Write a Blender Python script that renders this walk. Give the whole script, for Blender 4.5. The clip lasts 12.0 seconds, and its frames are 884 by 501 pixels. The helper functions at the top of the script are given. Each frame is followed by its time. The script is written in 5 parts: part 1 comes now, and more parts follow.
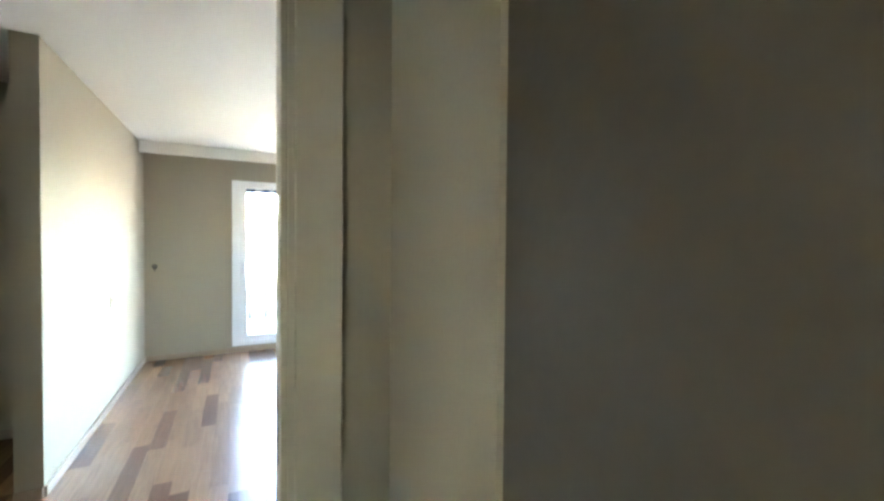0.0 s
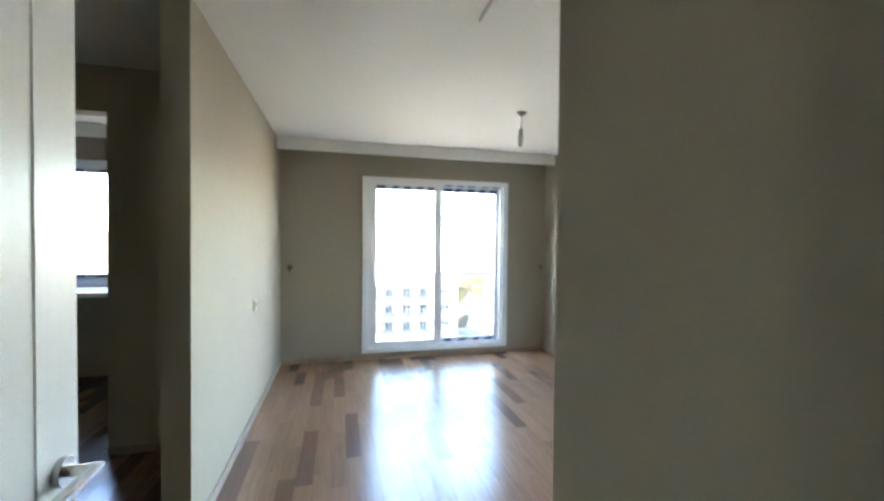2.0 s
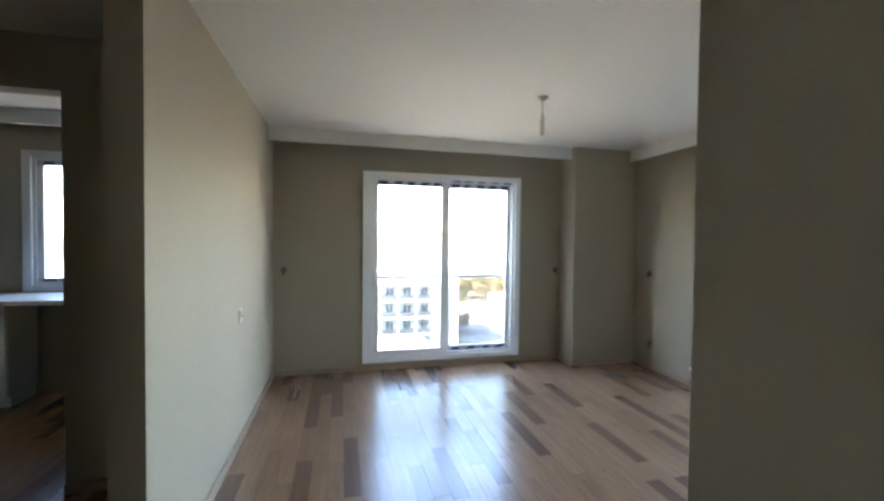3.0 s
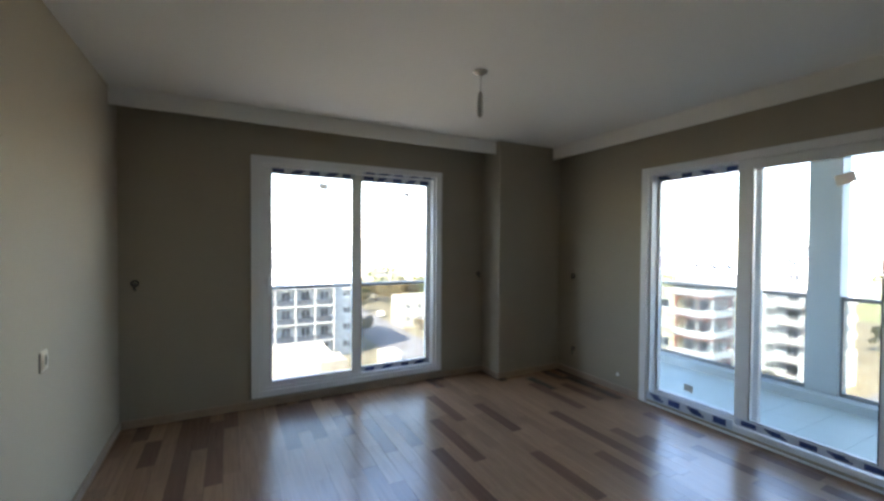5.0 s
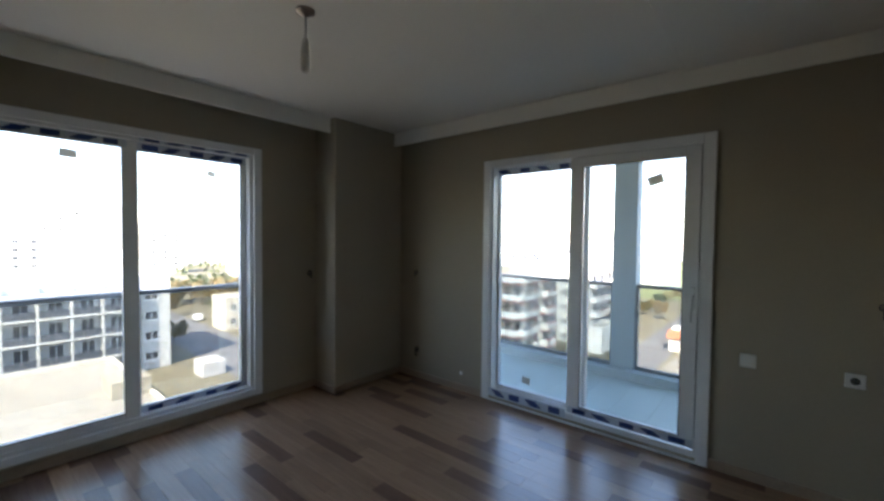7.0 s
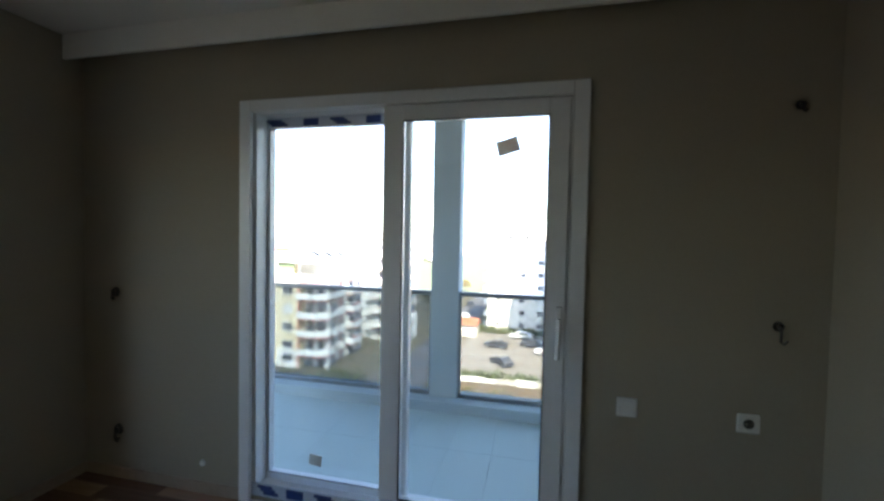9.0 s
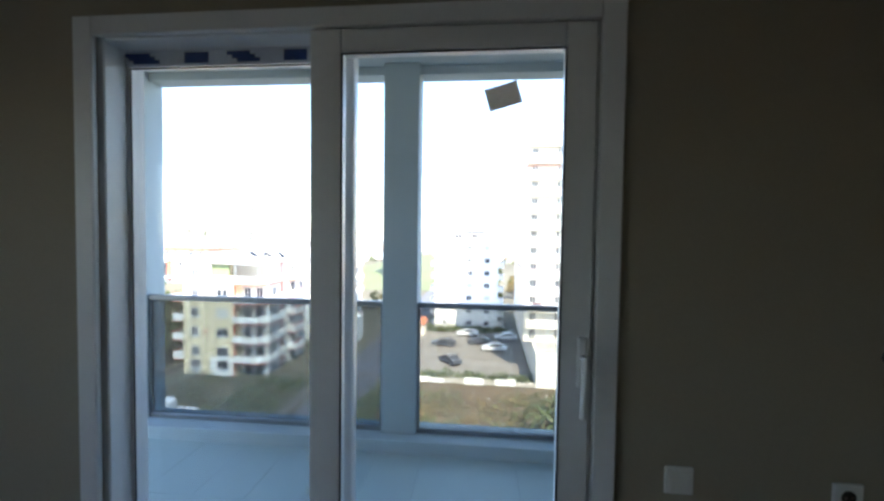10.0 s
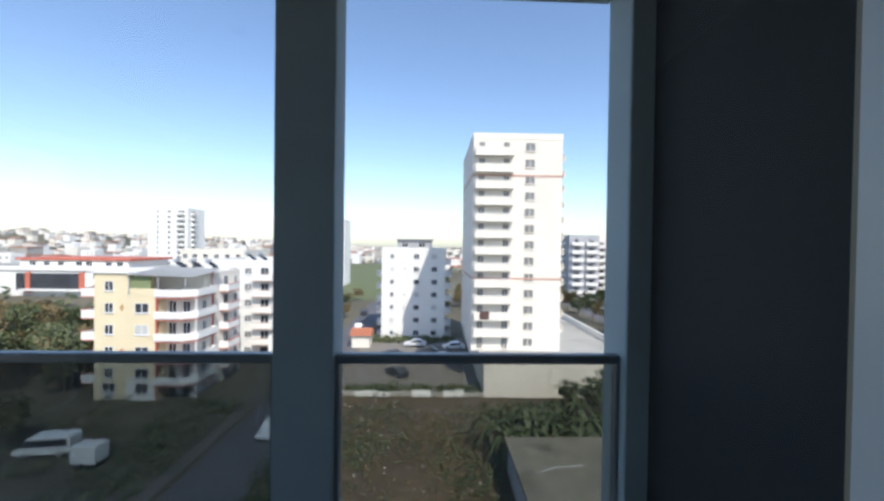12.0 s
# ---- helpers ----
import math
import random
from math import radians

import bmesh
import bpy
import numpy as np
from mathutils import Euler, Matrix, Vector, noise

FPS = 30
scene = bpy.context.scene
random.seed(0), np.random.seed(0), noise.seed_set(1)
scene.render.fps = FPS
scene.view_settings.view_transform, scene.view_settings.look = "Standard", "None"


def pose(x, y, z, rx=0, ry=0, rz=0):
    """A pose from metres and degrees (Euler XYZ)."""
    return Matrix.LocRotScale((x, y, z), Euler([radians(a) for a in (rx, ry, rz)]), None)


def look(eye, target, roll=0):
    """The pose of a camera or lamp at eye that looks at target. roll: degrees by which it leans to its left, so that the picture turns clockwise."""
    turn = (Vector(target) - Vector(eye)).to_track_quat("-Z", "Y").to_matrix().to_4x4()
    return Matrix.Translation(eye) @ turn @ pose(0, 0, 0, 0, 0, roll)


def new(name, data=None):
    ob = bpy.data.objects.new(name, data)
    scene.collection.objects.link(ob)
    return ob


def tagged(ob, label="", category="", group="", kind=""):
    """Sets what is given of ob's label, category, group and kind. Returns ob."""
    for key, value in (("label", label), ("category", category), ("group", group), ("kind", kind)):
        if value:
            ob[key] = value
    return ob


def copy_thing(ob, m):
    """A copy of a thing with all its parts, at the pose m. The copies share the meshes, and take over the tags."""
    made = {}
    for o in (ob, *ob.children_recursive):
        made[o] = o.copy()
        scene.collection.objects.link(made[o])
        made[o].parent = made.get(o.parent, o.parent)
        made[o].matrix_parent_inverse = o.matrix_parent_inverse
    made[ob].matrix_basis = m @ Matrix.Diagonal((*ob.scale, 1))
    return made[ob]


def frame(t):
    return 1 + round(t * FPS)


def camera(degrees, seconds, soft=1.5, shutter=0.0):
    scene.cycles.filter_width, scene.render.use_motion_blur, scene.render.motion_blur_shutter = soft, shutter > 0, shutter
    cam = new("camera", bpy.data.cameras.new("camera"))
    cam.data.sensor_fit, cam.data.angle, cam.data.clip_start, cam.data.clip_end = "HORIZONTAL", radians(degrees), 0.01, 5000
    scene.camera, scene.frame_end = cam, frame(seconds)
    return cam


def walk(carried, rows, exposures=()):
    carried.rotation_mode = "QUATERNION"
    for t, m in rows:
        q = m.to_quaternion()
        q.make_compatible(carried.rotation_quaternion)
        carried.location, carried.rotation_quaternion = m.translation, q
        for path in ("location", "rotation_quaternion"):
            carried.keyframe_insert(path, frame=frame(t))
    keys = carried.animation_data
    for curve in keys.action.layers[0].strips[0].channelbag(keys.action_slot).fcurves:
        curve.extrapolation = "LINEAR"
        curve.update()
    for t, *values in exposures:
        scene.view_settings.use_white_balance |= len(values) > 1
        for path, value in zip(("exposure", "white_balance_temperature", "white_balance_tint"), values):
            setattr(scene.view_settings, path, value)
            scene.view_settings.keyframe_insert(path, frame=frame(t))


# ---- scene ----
cam = camera(94.8, 12.0, soft=2.8)

PATH = [
    (0, (0.672, 0.411, 1.431), (1.582, 2.192, 1.39), 0.5),
    (0.3, (0.622, 0.516, 1.451), (1.409, 2.354, 1.408), 0.9),
    (0.6, (0.578, 0.64, 1.438), (1.277, 2.513, 1.395), 0.8),
    (0.9, (0.559, 0.78, 1.437), (1.18, 2.68, 1.387), 0.7),
    (1.2, (0.538, 0.906, 1.442), (1.097, 2.825, 1.389), 0.6),
    (1.5, (0.491, 1.045, 1.422), (1.0, 2.978, 1.372), 0.6),
    (2, (0.401, 1.297, 1.418), (0.884, 3.238, 1.377), 0.6),
    (2.5, (0.416, 1.502, 1.437), (0.875, 3.448, 1.389), 0.6),
    (4.5, (0.426, 2.241, 1.44), (1.208, 4.082, 1.402), 0.5),
    (5, (0.48, 2.347, 1.445), (1.408, 4.118, 1.407), 0.4),
    (5.5, (0.534, 2.43, 1.442), (1.55, 4.153, 1.401), 0.5),
    (6, (0.578, 2.504, 1.428), (1.656, 4.188, 1.386), 0.5),
    (6.5, (0.658, 2.631, 1.463), (1.899, 4.198, 1.404), 0.5),
    (7, (0.799, 2.752, 1.456), (2.332, 4.034, 1.39), 0.6),
    (7.5, (1.087, 2.885, 1.463), (2.83, 3.862, 1.387), 0.7),
    (9.5, (2.292, 3.404, 1.441), (4.265, 3.724, 1.371), 1.0),
    (10, (2.618, 3.485, 1.438), (4.609, 3.672, 1.368), 0.8),
    (10.5, (2.985, 3.518, 1.397), (4.982, 3.623, 1.366), 0.9),
    (10.7, (3.114, 3.528, 1.399), (5.112, 3.602, 1.365), 0.9),
    (10.9, (3.24, 3.536, 1.423), (5.239, 3.574, 1.373), 0.8),
    (11.1, (3.35, 3.551, 1.447), (5.349, 3.546, 1.395), 0.9),
    (11.3, (3.443, 3.556, 1.446), (5.442, 3.511, 1.403), 1.0),
    (11.5, (3.522, 3.553, 1.44), (5.52, 3.483, 1.407), 0.9),
    (11.7, (3.607, 3.543, 1.442), (5.605, 3.465, 1.408), 0.6),
    (12, (3.69, 3.535, 1.43), (5.689, 3.462, 1.406), 0.8),
]
# seconds, stops, kelvin, tint
EXPOSURES = [(0.0, 6.65, 6600, 11), (1.0, 5.95, 6500, 10), (1.5, 5.8, 6550, 11), (2.5, 5.3, 6650, 13), (4.4, 4.25, 6850, 14), (5.5, 3.6, 6850, 14), (6.5, 3.3, 6800, 14), (7.5, 3.2, 6700, 13), (9.5, 3.05, 6400, 11), (10.0, 2.7, 6300, 11), (10.5, 2.05, 6250, 12), (11.0, 1.25, 6000, 12), (12.0, 0.65, 6050, 12)]
walk(cam, [(t, look(e, g, r)) for t, e, g, r in PATH], EXPOSURES)

# ---- world, sun ----
SUN_EL, SUN_AZ = 47.0, 247.0          # azimuth clockwise from north (+y)
world = bpy.data.worlds.new("sky")
scene.world = world
world.use_nodes = True
wn = world.node_tree
sky = wn.nodes.new("ShaderNodeTexSky")
sky.sky_type = "NISHITA"
sky.sun_disc = False
sky.sun_elevation = radians(SUN_EL)
sky.sun_rotation = radians(SUN_AZ)
sky.altitude = 20
sky.air_density, sky.dust_density, sky.ozone_density = 1.0, 0.8, 1.0
wn.links.new(sky.outputs[0], wn.nodes["Background"].inputs["Color"])
wn.nodes["Background"].inputs["Strength"].default_value = 0.15
sun_data = bpy.data.lights.new("sun", "SUN")
sun_data.energy, sun_data.angle, sun_data.color = 3.5, radians(0.5), (1.0, 0.90, 0.75)
sun = new("sun", sun_data)
sa, se = radians(SUN_AZ), radians(SUN_EL)
sun.matrix_world = look((math.sin(sa) * math.cos(se) * 90, math.cos(sa) * math.cos(se) * 90, math.sin(se) * 90), (0, 0, 0))


# ---- materials ----
def mat(name, col, rough=0.6, metal=0.0, var=0.08, scale=6.0, fine=60.0, bump=0.05, spec=0.5, stain=0.0):
    """A painted, plastered or mineral surface: two scales of tone and a fine relief."""
    m = bpy.data.materials.new(name)
    m.use_nodes = True
    nt = m.node_tree
    b = nt.nodes["Principled BSDF"]
    b.inputs["Roughness"].default_value = rough
    b.inputs["Metallic"].default_value = metal
    b.inputs["Specular IOR Level"].default_value = spec
    tc = nt.nodes.new("ShaderNodeTexCoord")
    n1 = nt.nodes.new("ShaderNodeTexNoise")
    n1.inputs["Scale"].default_value, n1.inputs["Detail"].default_value = scale, 4
    n2 = nt.nodes.new("ShaderNodeTexNoise")
    n2.inputs["Scale"].default_value, n2.inputs["Detail"].default_value = fine, 3
    for n in (n1, n2):
        nt.links.new(tc.outputs["Object"], n.inputs["Vector"])
    add = nt.nodes.new("ShaderNodeMath")
    add.operation = "ADD"
    nt.links.new(n1.outputs[0], add.inputs[0])
    nt.links.new(n2.outputs[0], add.inputs[1])
    ramp = nt.nodes.new("ShaderNodeMapRange")
    ramp.inputs["From Min"].default_value, ramp.inputs["From Max"].default_value = 0.65, 1.35
    nt.links.new(add.outputs[0], ramp.inputs["Value"])
    mix = nt.nodes.new("ShaderNodeMix")
    mix.data_type = "RGBA"
    mix.inputs[6].default_value = (*[c * (1 - var) for c in col], 1)
    mix.inputs[7].default_value = (*[min(0.95, c * (1 + var)) for c in col], 1)
    nt.links.new(ramp.outputs[0], mix.inputs[0])
    out = mix.outputs[2]
    if stain:
        n3 = nt.nodes.new("ShaderNodeTexNoise")
        n3.inputs["Scale"].default_value, n3.inputs["Detail"].default_value = scale * 0.35, 6
        nt.links.new(tc.outputs["Object"], n3.inputs["Vector"])
        r3 = nt.nodes.new("ShaderNodeMapRange")
        r3.inputs["From Min"].default_value, r3.inputs["From Max"].default_value = 0.52, 0.72
        r3.inputs["To Max"].default_value = stain
        nt.links.new(n3.outputs[0], r3.inputs["Value"])
        m3 = nt.nodes.new("ShaderNodeMix")
        m3.data_type = "RGBA"
        m3.inputs[7].default_value = (*[c * 0.45 for c in col], 1)
        nt.links.new(r3.outputs[0], m3.inputs[0])
        nt.links.new(out, m3.inputs[6])
        out = m3.outputs[2]
    nt.links.new(out, b.inputs["Base Color"])
    if bump:
        bp = nt.nodes.new("ShaderNodeBump")
        bp.inputs["Strength"].default_value, bp.inputs["Distance"].default_value = bump, 0.02
        nt.links.new(n2.outputs[0], bp.inputs["Height"])
        nt.links.new(bp.outputs[0], b.inputs["Normal"])
    return m


def glass_mat(name, tint, gloss=1.0, haze=0.0, rough=0.01):
    """Clear or tinted pane: straight transmission, Fresnel gloss, a little dust."""
    m = bpy.data.materials.new(name)
    m.use_nodes = True
    nt = m.node_tree
    nt.nodes.remove(nt.nodes["Principled BSDF"])
    out = nt.nodes["Material Output"]
    tr = nt.nodes.new("ShaderNodeBsdfTransparent")
    tr.inputs[0].default_value = (*tint, 1)
    gl = nt.nodes.new("ShaderNodeBsdfGlossy")
    gl.inputs["Roughness"].default_value = rough
    fr = nt.nodes.new("ShaderNodeLayerWeight")
    fr.inputs["Blend"].default_value = 0.5
    pw = nt.nodes.new("ShaderNodeMath")
    pw.operation = "POWER"
    pw.inputs[1].default_value = 5.0
    nt.links.new(fr.outputs["Facing"], pw.inputs[0])
    ml = nt.nodes.new("ShaderNodeMath")
    ml.operation = "MULTIPLY_ADD"
    ml.inputs[1].default_value, ml.inputs[2].default_value = 0.8 * gloss, 0.035 * gloss
    nt.links.new(pw.outputs[0], ml.inputs[0])
    mx = nt.nodes.new("ShaderNodeMixShader")
    nt.links.new(ml.outputs[0], mx.inputs[0])
    nt.links.new(tr.outputs[0], mx.inputs[1])
    nt.links.new(gl.outputs[0], mx.inputs[2])
    last = mx
    if haze:
        tl = nt.nodes.new("ShaderNodeBsdfTranslucent")
        tl.inputs[0].default_value = (0.8, 0.82, 0.84, 1)
        nz = nt.nodes.new("ShaderNodeTexNoise")
        nz.inputs["Scale"].default_value, nz.inputs["Detail"].default_value = 5, 6
        tc = nt.nodes.new("ShaderNodeTexCoord")
        nt.links.new(tc.outputs["Object"], nz.inputs["Vector"])
        mr = nt.nodes.new("ShaderNodeMapRange")
        mr.inputs["From Min"].default_value, mr.inputs["From Max"].default_value = 0.3, 0.75
        mr.inputs["To Max"].default_value = haze
        nt.links.new(nz.outputs[0], mr.inputs["Value"])
        m2 = nt.nodes.new("ShaderNodeMixShader")
        nt.links.new(mr.outputs[0], m2.inputs[0])
        nt.links.new(mx.outputs[0], m2.inputs[1])
        nt.links.new(tl.outputs[0], m2.inputs[2])
        last = m2
    nt.links.new(last.outputs[0], out.inputs["Surface"])
    return m


def wood_mat(name, light, dark, share, rough=0.3, coat=0.0, island=False):
    """Laminate staves: a tone per stave and a grain that runs along y."""
    m = bpy.data.materials.new(name)
    m.use_nodes = True
    nt = m.node_tree
    b = nt.nodes["Principled BSDF"]
    if island:
        rnd = nt.nodes.new("ShaderNodeNewGeometry").outputs["Random Per Island"]
    else:
        rnd = nt.nodes.new("ShaderNodeObjectInfo").outputs["Random"]
    cr = nt.nodes.new("ShaderNodeValToRGB")
    cr.color_ramp.interpolation = "CONSTANT"
    stops = [(0, light, 1.0), (share * 0.55, light, 0.88), ((1 - (1 - share) * 1.0) * 0.8, light, 1.08), (share, dark, 1.0), (share + (1 - share) * 0.6, dark, 0.85)]
    cr.color_ramp.elements[0].color = (*light, 1)
    cr.color_ramp.elements[1].position = stops[1][0]
    cr.color_ramp.elements[1].color = (*[c * 0.88 for c in light], 1)
    for p, c, k in stops[2:]:
        e = cr.color_ramp.elements.new(p)
        e.color = (*[v * k for v in c], 1)
    nt.links.new(rnd, cr.inputs[0])
    tc = nt.nodes.new("ShaderNodeTexCoord")
    mp = nt.nodes.new("ShaderNodeMapping")
    mp.inputs["Scale"].default_value = (55, 3.0, 1)
    nt.links.new(tc.outputs["Object"], mp.inputs["Vector"])
    cb = nt.nodes.new("ShaderNodeCombineXYZ")
    mu = nt.nodes.new("ShaderNodeMath")
    mu.operation = "MULTIPLY"
    mu.inputs[1].default_value = 37.0
    nt.links.new(rnd, mu.inputs[0])
    nt.links.new(mu.outputs[0], cb.inputs[2])
    va = nt.nodes.new("ShaderNodeVectorMath")
    nt.links.new(mp.outputs[0], va.inputs[0])
    nt.links.new(cb.outputs[0], va.inputs[1])
    nz = nt.nodes.new("ShaderNodeTexNoise")
    nz.inputs["Scale"].default_value, nz.inputs["Detail"].default_value, nz.inputs["Distortion"].default_value = 1.0, 5, 0.6
    nt.links.new(va.outputs[0], nz.inputs["Vector"])
    mr = nt.nodes.new("ShaderNodeMapRange")
    mr.inputs["From Min"].default_value, mr.inputs["From Max"].default_value = 0.3, 0.7
    mr.inputs["To Min"].default_value, mr.inputs["To Max"].default_value = 0.82, 1.12
    nt.links.new(nz.outputs[0], mr.inputs["Value"])
    mx = nt.nodes.new("ShaderNodeVectorMath")
    mx.operation = "SCALE"
    nt.links.new(cr.outputs[0], mx.inputs[0])
    nt.links.new(mr.outputs[0], mx.inputs["Scale"])
    nt.links.new(mx.outputs[0], b.inputs["Base Color"])
    b.inputs["Roughness"].default_value = rough
    b.inputs["Coat Weight"].default_value = coat
    b.inputs["Coat Roughness"].default_value = 0.20
    bp = nt.nodes.new("ShaderNodeBump")
    bp.inputs["Strength"].default_value, bp.inputs["Distance"].default_value = 0.06, 0.003
    nt.links.new(nz.outputs[0], bp.inputs["Height"])
    nt.links.new(bp.outputs[0], b.inputs["Normal"])
    return m


def leaf_mat(name, a, b_, rough=0.6):
    m = mat(name, a, rough, var=0.1, scale=1.0, fine=8, bump=0)
    nt = m.node_tree
    g = nt.nodes.new("ShaderNodeNewGeometry")
    mx = nt.nodes.new("ShaderNodeMix")
    mx.data_type = "RGBA"
    mx.inputs[6].default_value, mx.inputs[7].default_value = (*a, 1), (*b_, 1)
    nt.links.new(g.outputs["Random Per Island"], mx.inputs[0])
    nt.links.new(mx.outputs[2], nt.nodes["Principled BSDF"].inputs["Base Color"])
    return m


WALL = mat("cream_wall_paint", (0.335, 0.297, 0.225), 0.75, var=0.03, scale=1.3, fine=90, bump=0.04)
CEIL = mat("white_ceiling_paint", (0.76, 0.745, 0.70), 0.8, var=0.02, scale=1.0, fine=70, bump=0.03)
PVC = mat("white_pvc", (0.78, 0.80, 0.82), 0.32, var=0.02, scale=4, fine=40, bump=0.0)
FILM = mat("protective_film", (0.58, 0.64, 0.72), 0.35, var=0.06, scale=14, fine=60, bump=0.08)
FILM_INK = mat("film_blue_print", (0.02, 0.05, 0.20), 0.4, var=0.2, scale=20, fine=90, bump=0)
GASKET = mat("black_rubber", (0.015, 0.015, 0.017), 0.6, bump=0)
DOORP = mat("white_door_lacquer", (0.66, 0.66, 0.62), 0.30, var=0.02, scale=2.5, fine=30, bump=0.02)
FRAMEP = mat("cream_door_frame", (0.56, 0.51, 0.40), 0.45, var=0.03, scale=2.5, fine=40, bump=0.02)
# Dark enough that the hall doorway reads as unlit.
DOORB = mat("unlit_doorway_brown", (0.074, 0.063, 0.043), 0.5, var=0.06, scale=3, fine=40, bump=0.03)
STEEL = mat("brushed_steel", (0.52, 0.50, 0.48), 0.25, metal=1.0, var=0.05, scale=30, fine=200, bump=0.02)
WOOD = wood_mat("laminate", (0.33, 0.200, 0.120), (0.185, 0.103, 0.066), 0.74, rough=0.26, coat=0.4)
WOODI = wood_mat("laminate_far", (0.33, 0.200, 0.120), (0.185, 0.103, 0.066), 0.74, rough=0.26, coat=0.4, island=True)
SUBFLOOR = mat("screed", (0.10, 0.08, 0.06), 0.9)
BASEB = mat("baseboard_wood", (0.33, 0.25, 0.18), 0.4, var=0.12, scale=5, fine=50)
GLASS = glass_mat("window_glass", (0.97, 0.98, 0.98), 1.0, haze=0.018)
RAILGLASS = glass_mat("smoked_railing_glass", (0.66, 0.67, 0.645), 0.9, haze=0.015)
# Smoked tint deepened to carry the shade over the ground behind this pane.
RAILDARK = glass_mat("smoked_shade_railing_glass", (0.36, 0.40, 0.42), 0.9, haze=0.012)
ALU = mat("grey_aluminium", (0.20, 0.22, 0.24), 0.4, metal=0.7, var=0.05, bump=0)
PAPER = mat("label_paper", (0.55, 0.52, 0.46), 0.8, var=0.12, scale=30, fine=90)
_p = PAPER.node_tree
_t = _p.nodes.new("ShaderNodeBsdfTranslucent")
_t.inputs[0].default_value = (0.72, 0.68, 0.62, 1)
_m = _p.nodes.new("ShaderNodeMixShader")
_m.inputs[0].default_value = 0.45
_p.links.new(_p.nodes["Principled BSDF"].outputs[0], _m.inputs[1])
_p.links.new(_t.outputs[0], _m.inputs[2])
_p.links.new(_m.outputs[0], _p.nodes["Material Output"].inputs["Surface"])
PLASTIC = mat("white_plastic", (0.74, 0.74, 0.72), 0.35, var=0.02, bump=0)
DARKP = mat("dark_plastic", (0.03, 0.028, 0.025), 0.5, bump=0)
CABLE = mat("cable", (0.05, 0.045, 0.04), 0.5, bump=0)
# Near-black: the shade on the backlit end wall is put into its colour.
ENDWALL = mat("shade_darkened_render", (0.014, 0.017, 0.021), 0.85, var=0.08, scale=2, fine=40, bump=0.1, stain=0.2)
CORD = mat("white_cord", (0.62, 0.60, 0.56), 0.5, bump=0)
BRASS = mat("aged_cap_metal", (0.30, 0.26, 0.22), 0.35, metal=0.8, bump=0)
BULB = mat("opal_bulb_glass", (0.75, 0.72, 0.66), 0.2, bump=0)
RENDER_W = mat("pale_exterior_render", (0.42, 0.51, 0.55), 0.85, var=0.05, scale=2, fine=40, bump=0.12, stain=0.25)
BALTILE = mat("balcony_tile", (0.40, 0.50, 0.50), 0.45, var=0.06, scale=3, fine=40, bump=0.05, stain=0.2)
COUNTER = mat("white_stone_worktop", (0.75, 0.75, 0.73), 0.25, var=0.04, scale=8, fine=80, bump=0)
CABW = mat("white_cabinet_laminate", (0.74, 0.76, 0.74), 0.3, var=0.02, bump=0)


# ---- builders ----
def box(bm, x0, x1, y0, y1, z0, z1, bev=0.0, seg=1):
    r = bmesh.ops.create_cube(bm, size=1)
    for v in r["verts"]:
        v.co = Vector((x0 + (v.co.x + 0.5) * (x1 - x0), y0 + (v.co.y + 0.5) * (y1 - y0), z0 + (v.co.z + 0.5) * (z1 - z0)))
    if bev:
        es = list({e for v in r["verts"] for e in v.link_edges})
        bmesh.ops.bevel(bm, geom=es, offset=bev, segments=seg, affect="EDGES", profile=0.5)
    return bm


def tube(bm, a, b, r0, r1=None, n=12):
    a, b = Vector(a), Vector(b)
    r1 = r0 if r1 is None else r1
    m = Matrix.Translation((a + b) / 2) @ (b - a).to_track_quat("Z", "Y").to_matrix().to_4x4()
    bmesh.ops.create_cone(bm, cap_ends=True, segments=n, radius1=r0, radius2=r1, depth=(b - a).length, matrix=m)
    return bm


def sweep(bm, pts, r, n=8):
    """A round wire along points."""
    rings = []
    pts = [Vector(p) for p in pts]
    for i, p in enumerate(pts):
        d = (pts[min(i + 1, len(pts) - 1)] - pts[max(i - 1, 0)]).normalized()
        u = d.orthogonal().normalized() if i == 0 else (u - d * u.dot(d)).normalized()
        w = d.cross(u)
        rings.append([bm.verts.new(p + (u * math.cos(k * 2 * math.pi / n) + w * math.sin(k * 2 * math.pi / n)) * r) for k in range(n)])
    for a, b in zip(rings, rings[1:]):
        for k in range(n):
            bm.faces.new((a[k], a[(k + 1) % n], b[(k + 1) % n], b[k]))
    bm.faces.new(rings[0][::-1])
    bm.faces.new(rings[-1])
    return bm


def lathe(bm, prof, c, n=16):
    """A turned shape about z at c, from (radius, z) pairs."""
    rings = [[bm.verts.new((c[0] + r * math.cos(k * 2 * math.pi / n), c[1] + r * math.sin(k * 2 * math.pi / n), c[2] + z)) for k in range(n)] for r, z in prof]
    for a, b in zip(rings, rings[1:]):
        for k in range(n):
            bm.faces.new((a[k], a[(k + 1) % n], b[(k + 1) % n], b[k]))
    bm.faces.new(rings[0][::-1])
    bm.faces.new(rings[-1])
    return bm


def at(ob):
    p = Vector(ob.location)
    while ob.parent:
        ob = ob.parent
        p += ob.location
    return p


def mesh_of(name, bm, material, offset=(0, 0, 0), smooth=False):
    me = bpy.data.meshes.new(name)
    bmesh.ops.translate(bm, verts=bm.verts, vec=-Vector(offset))
    bmesh.ops.recalc_face_normals(bm, faces=bm.faces)
    bm.to_mesh(me)
    bm.free()
    me.materials.append(material)
    if smooth:
        me.shade_smooth()
    return me


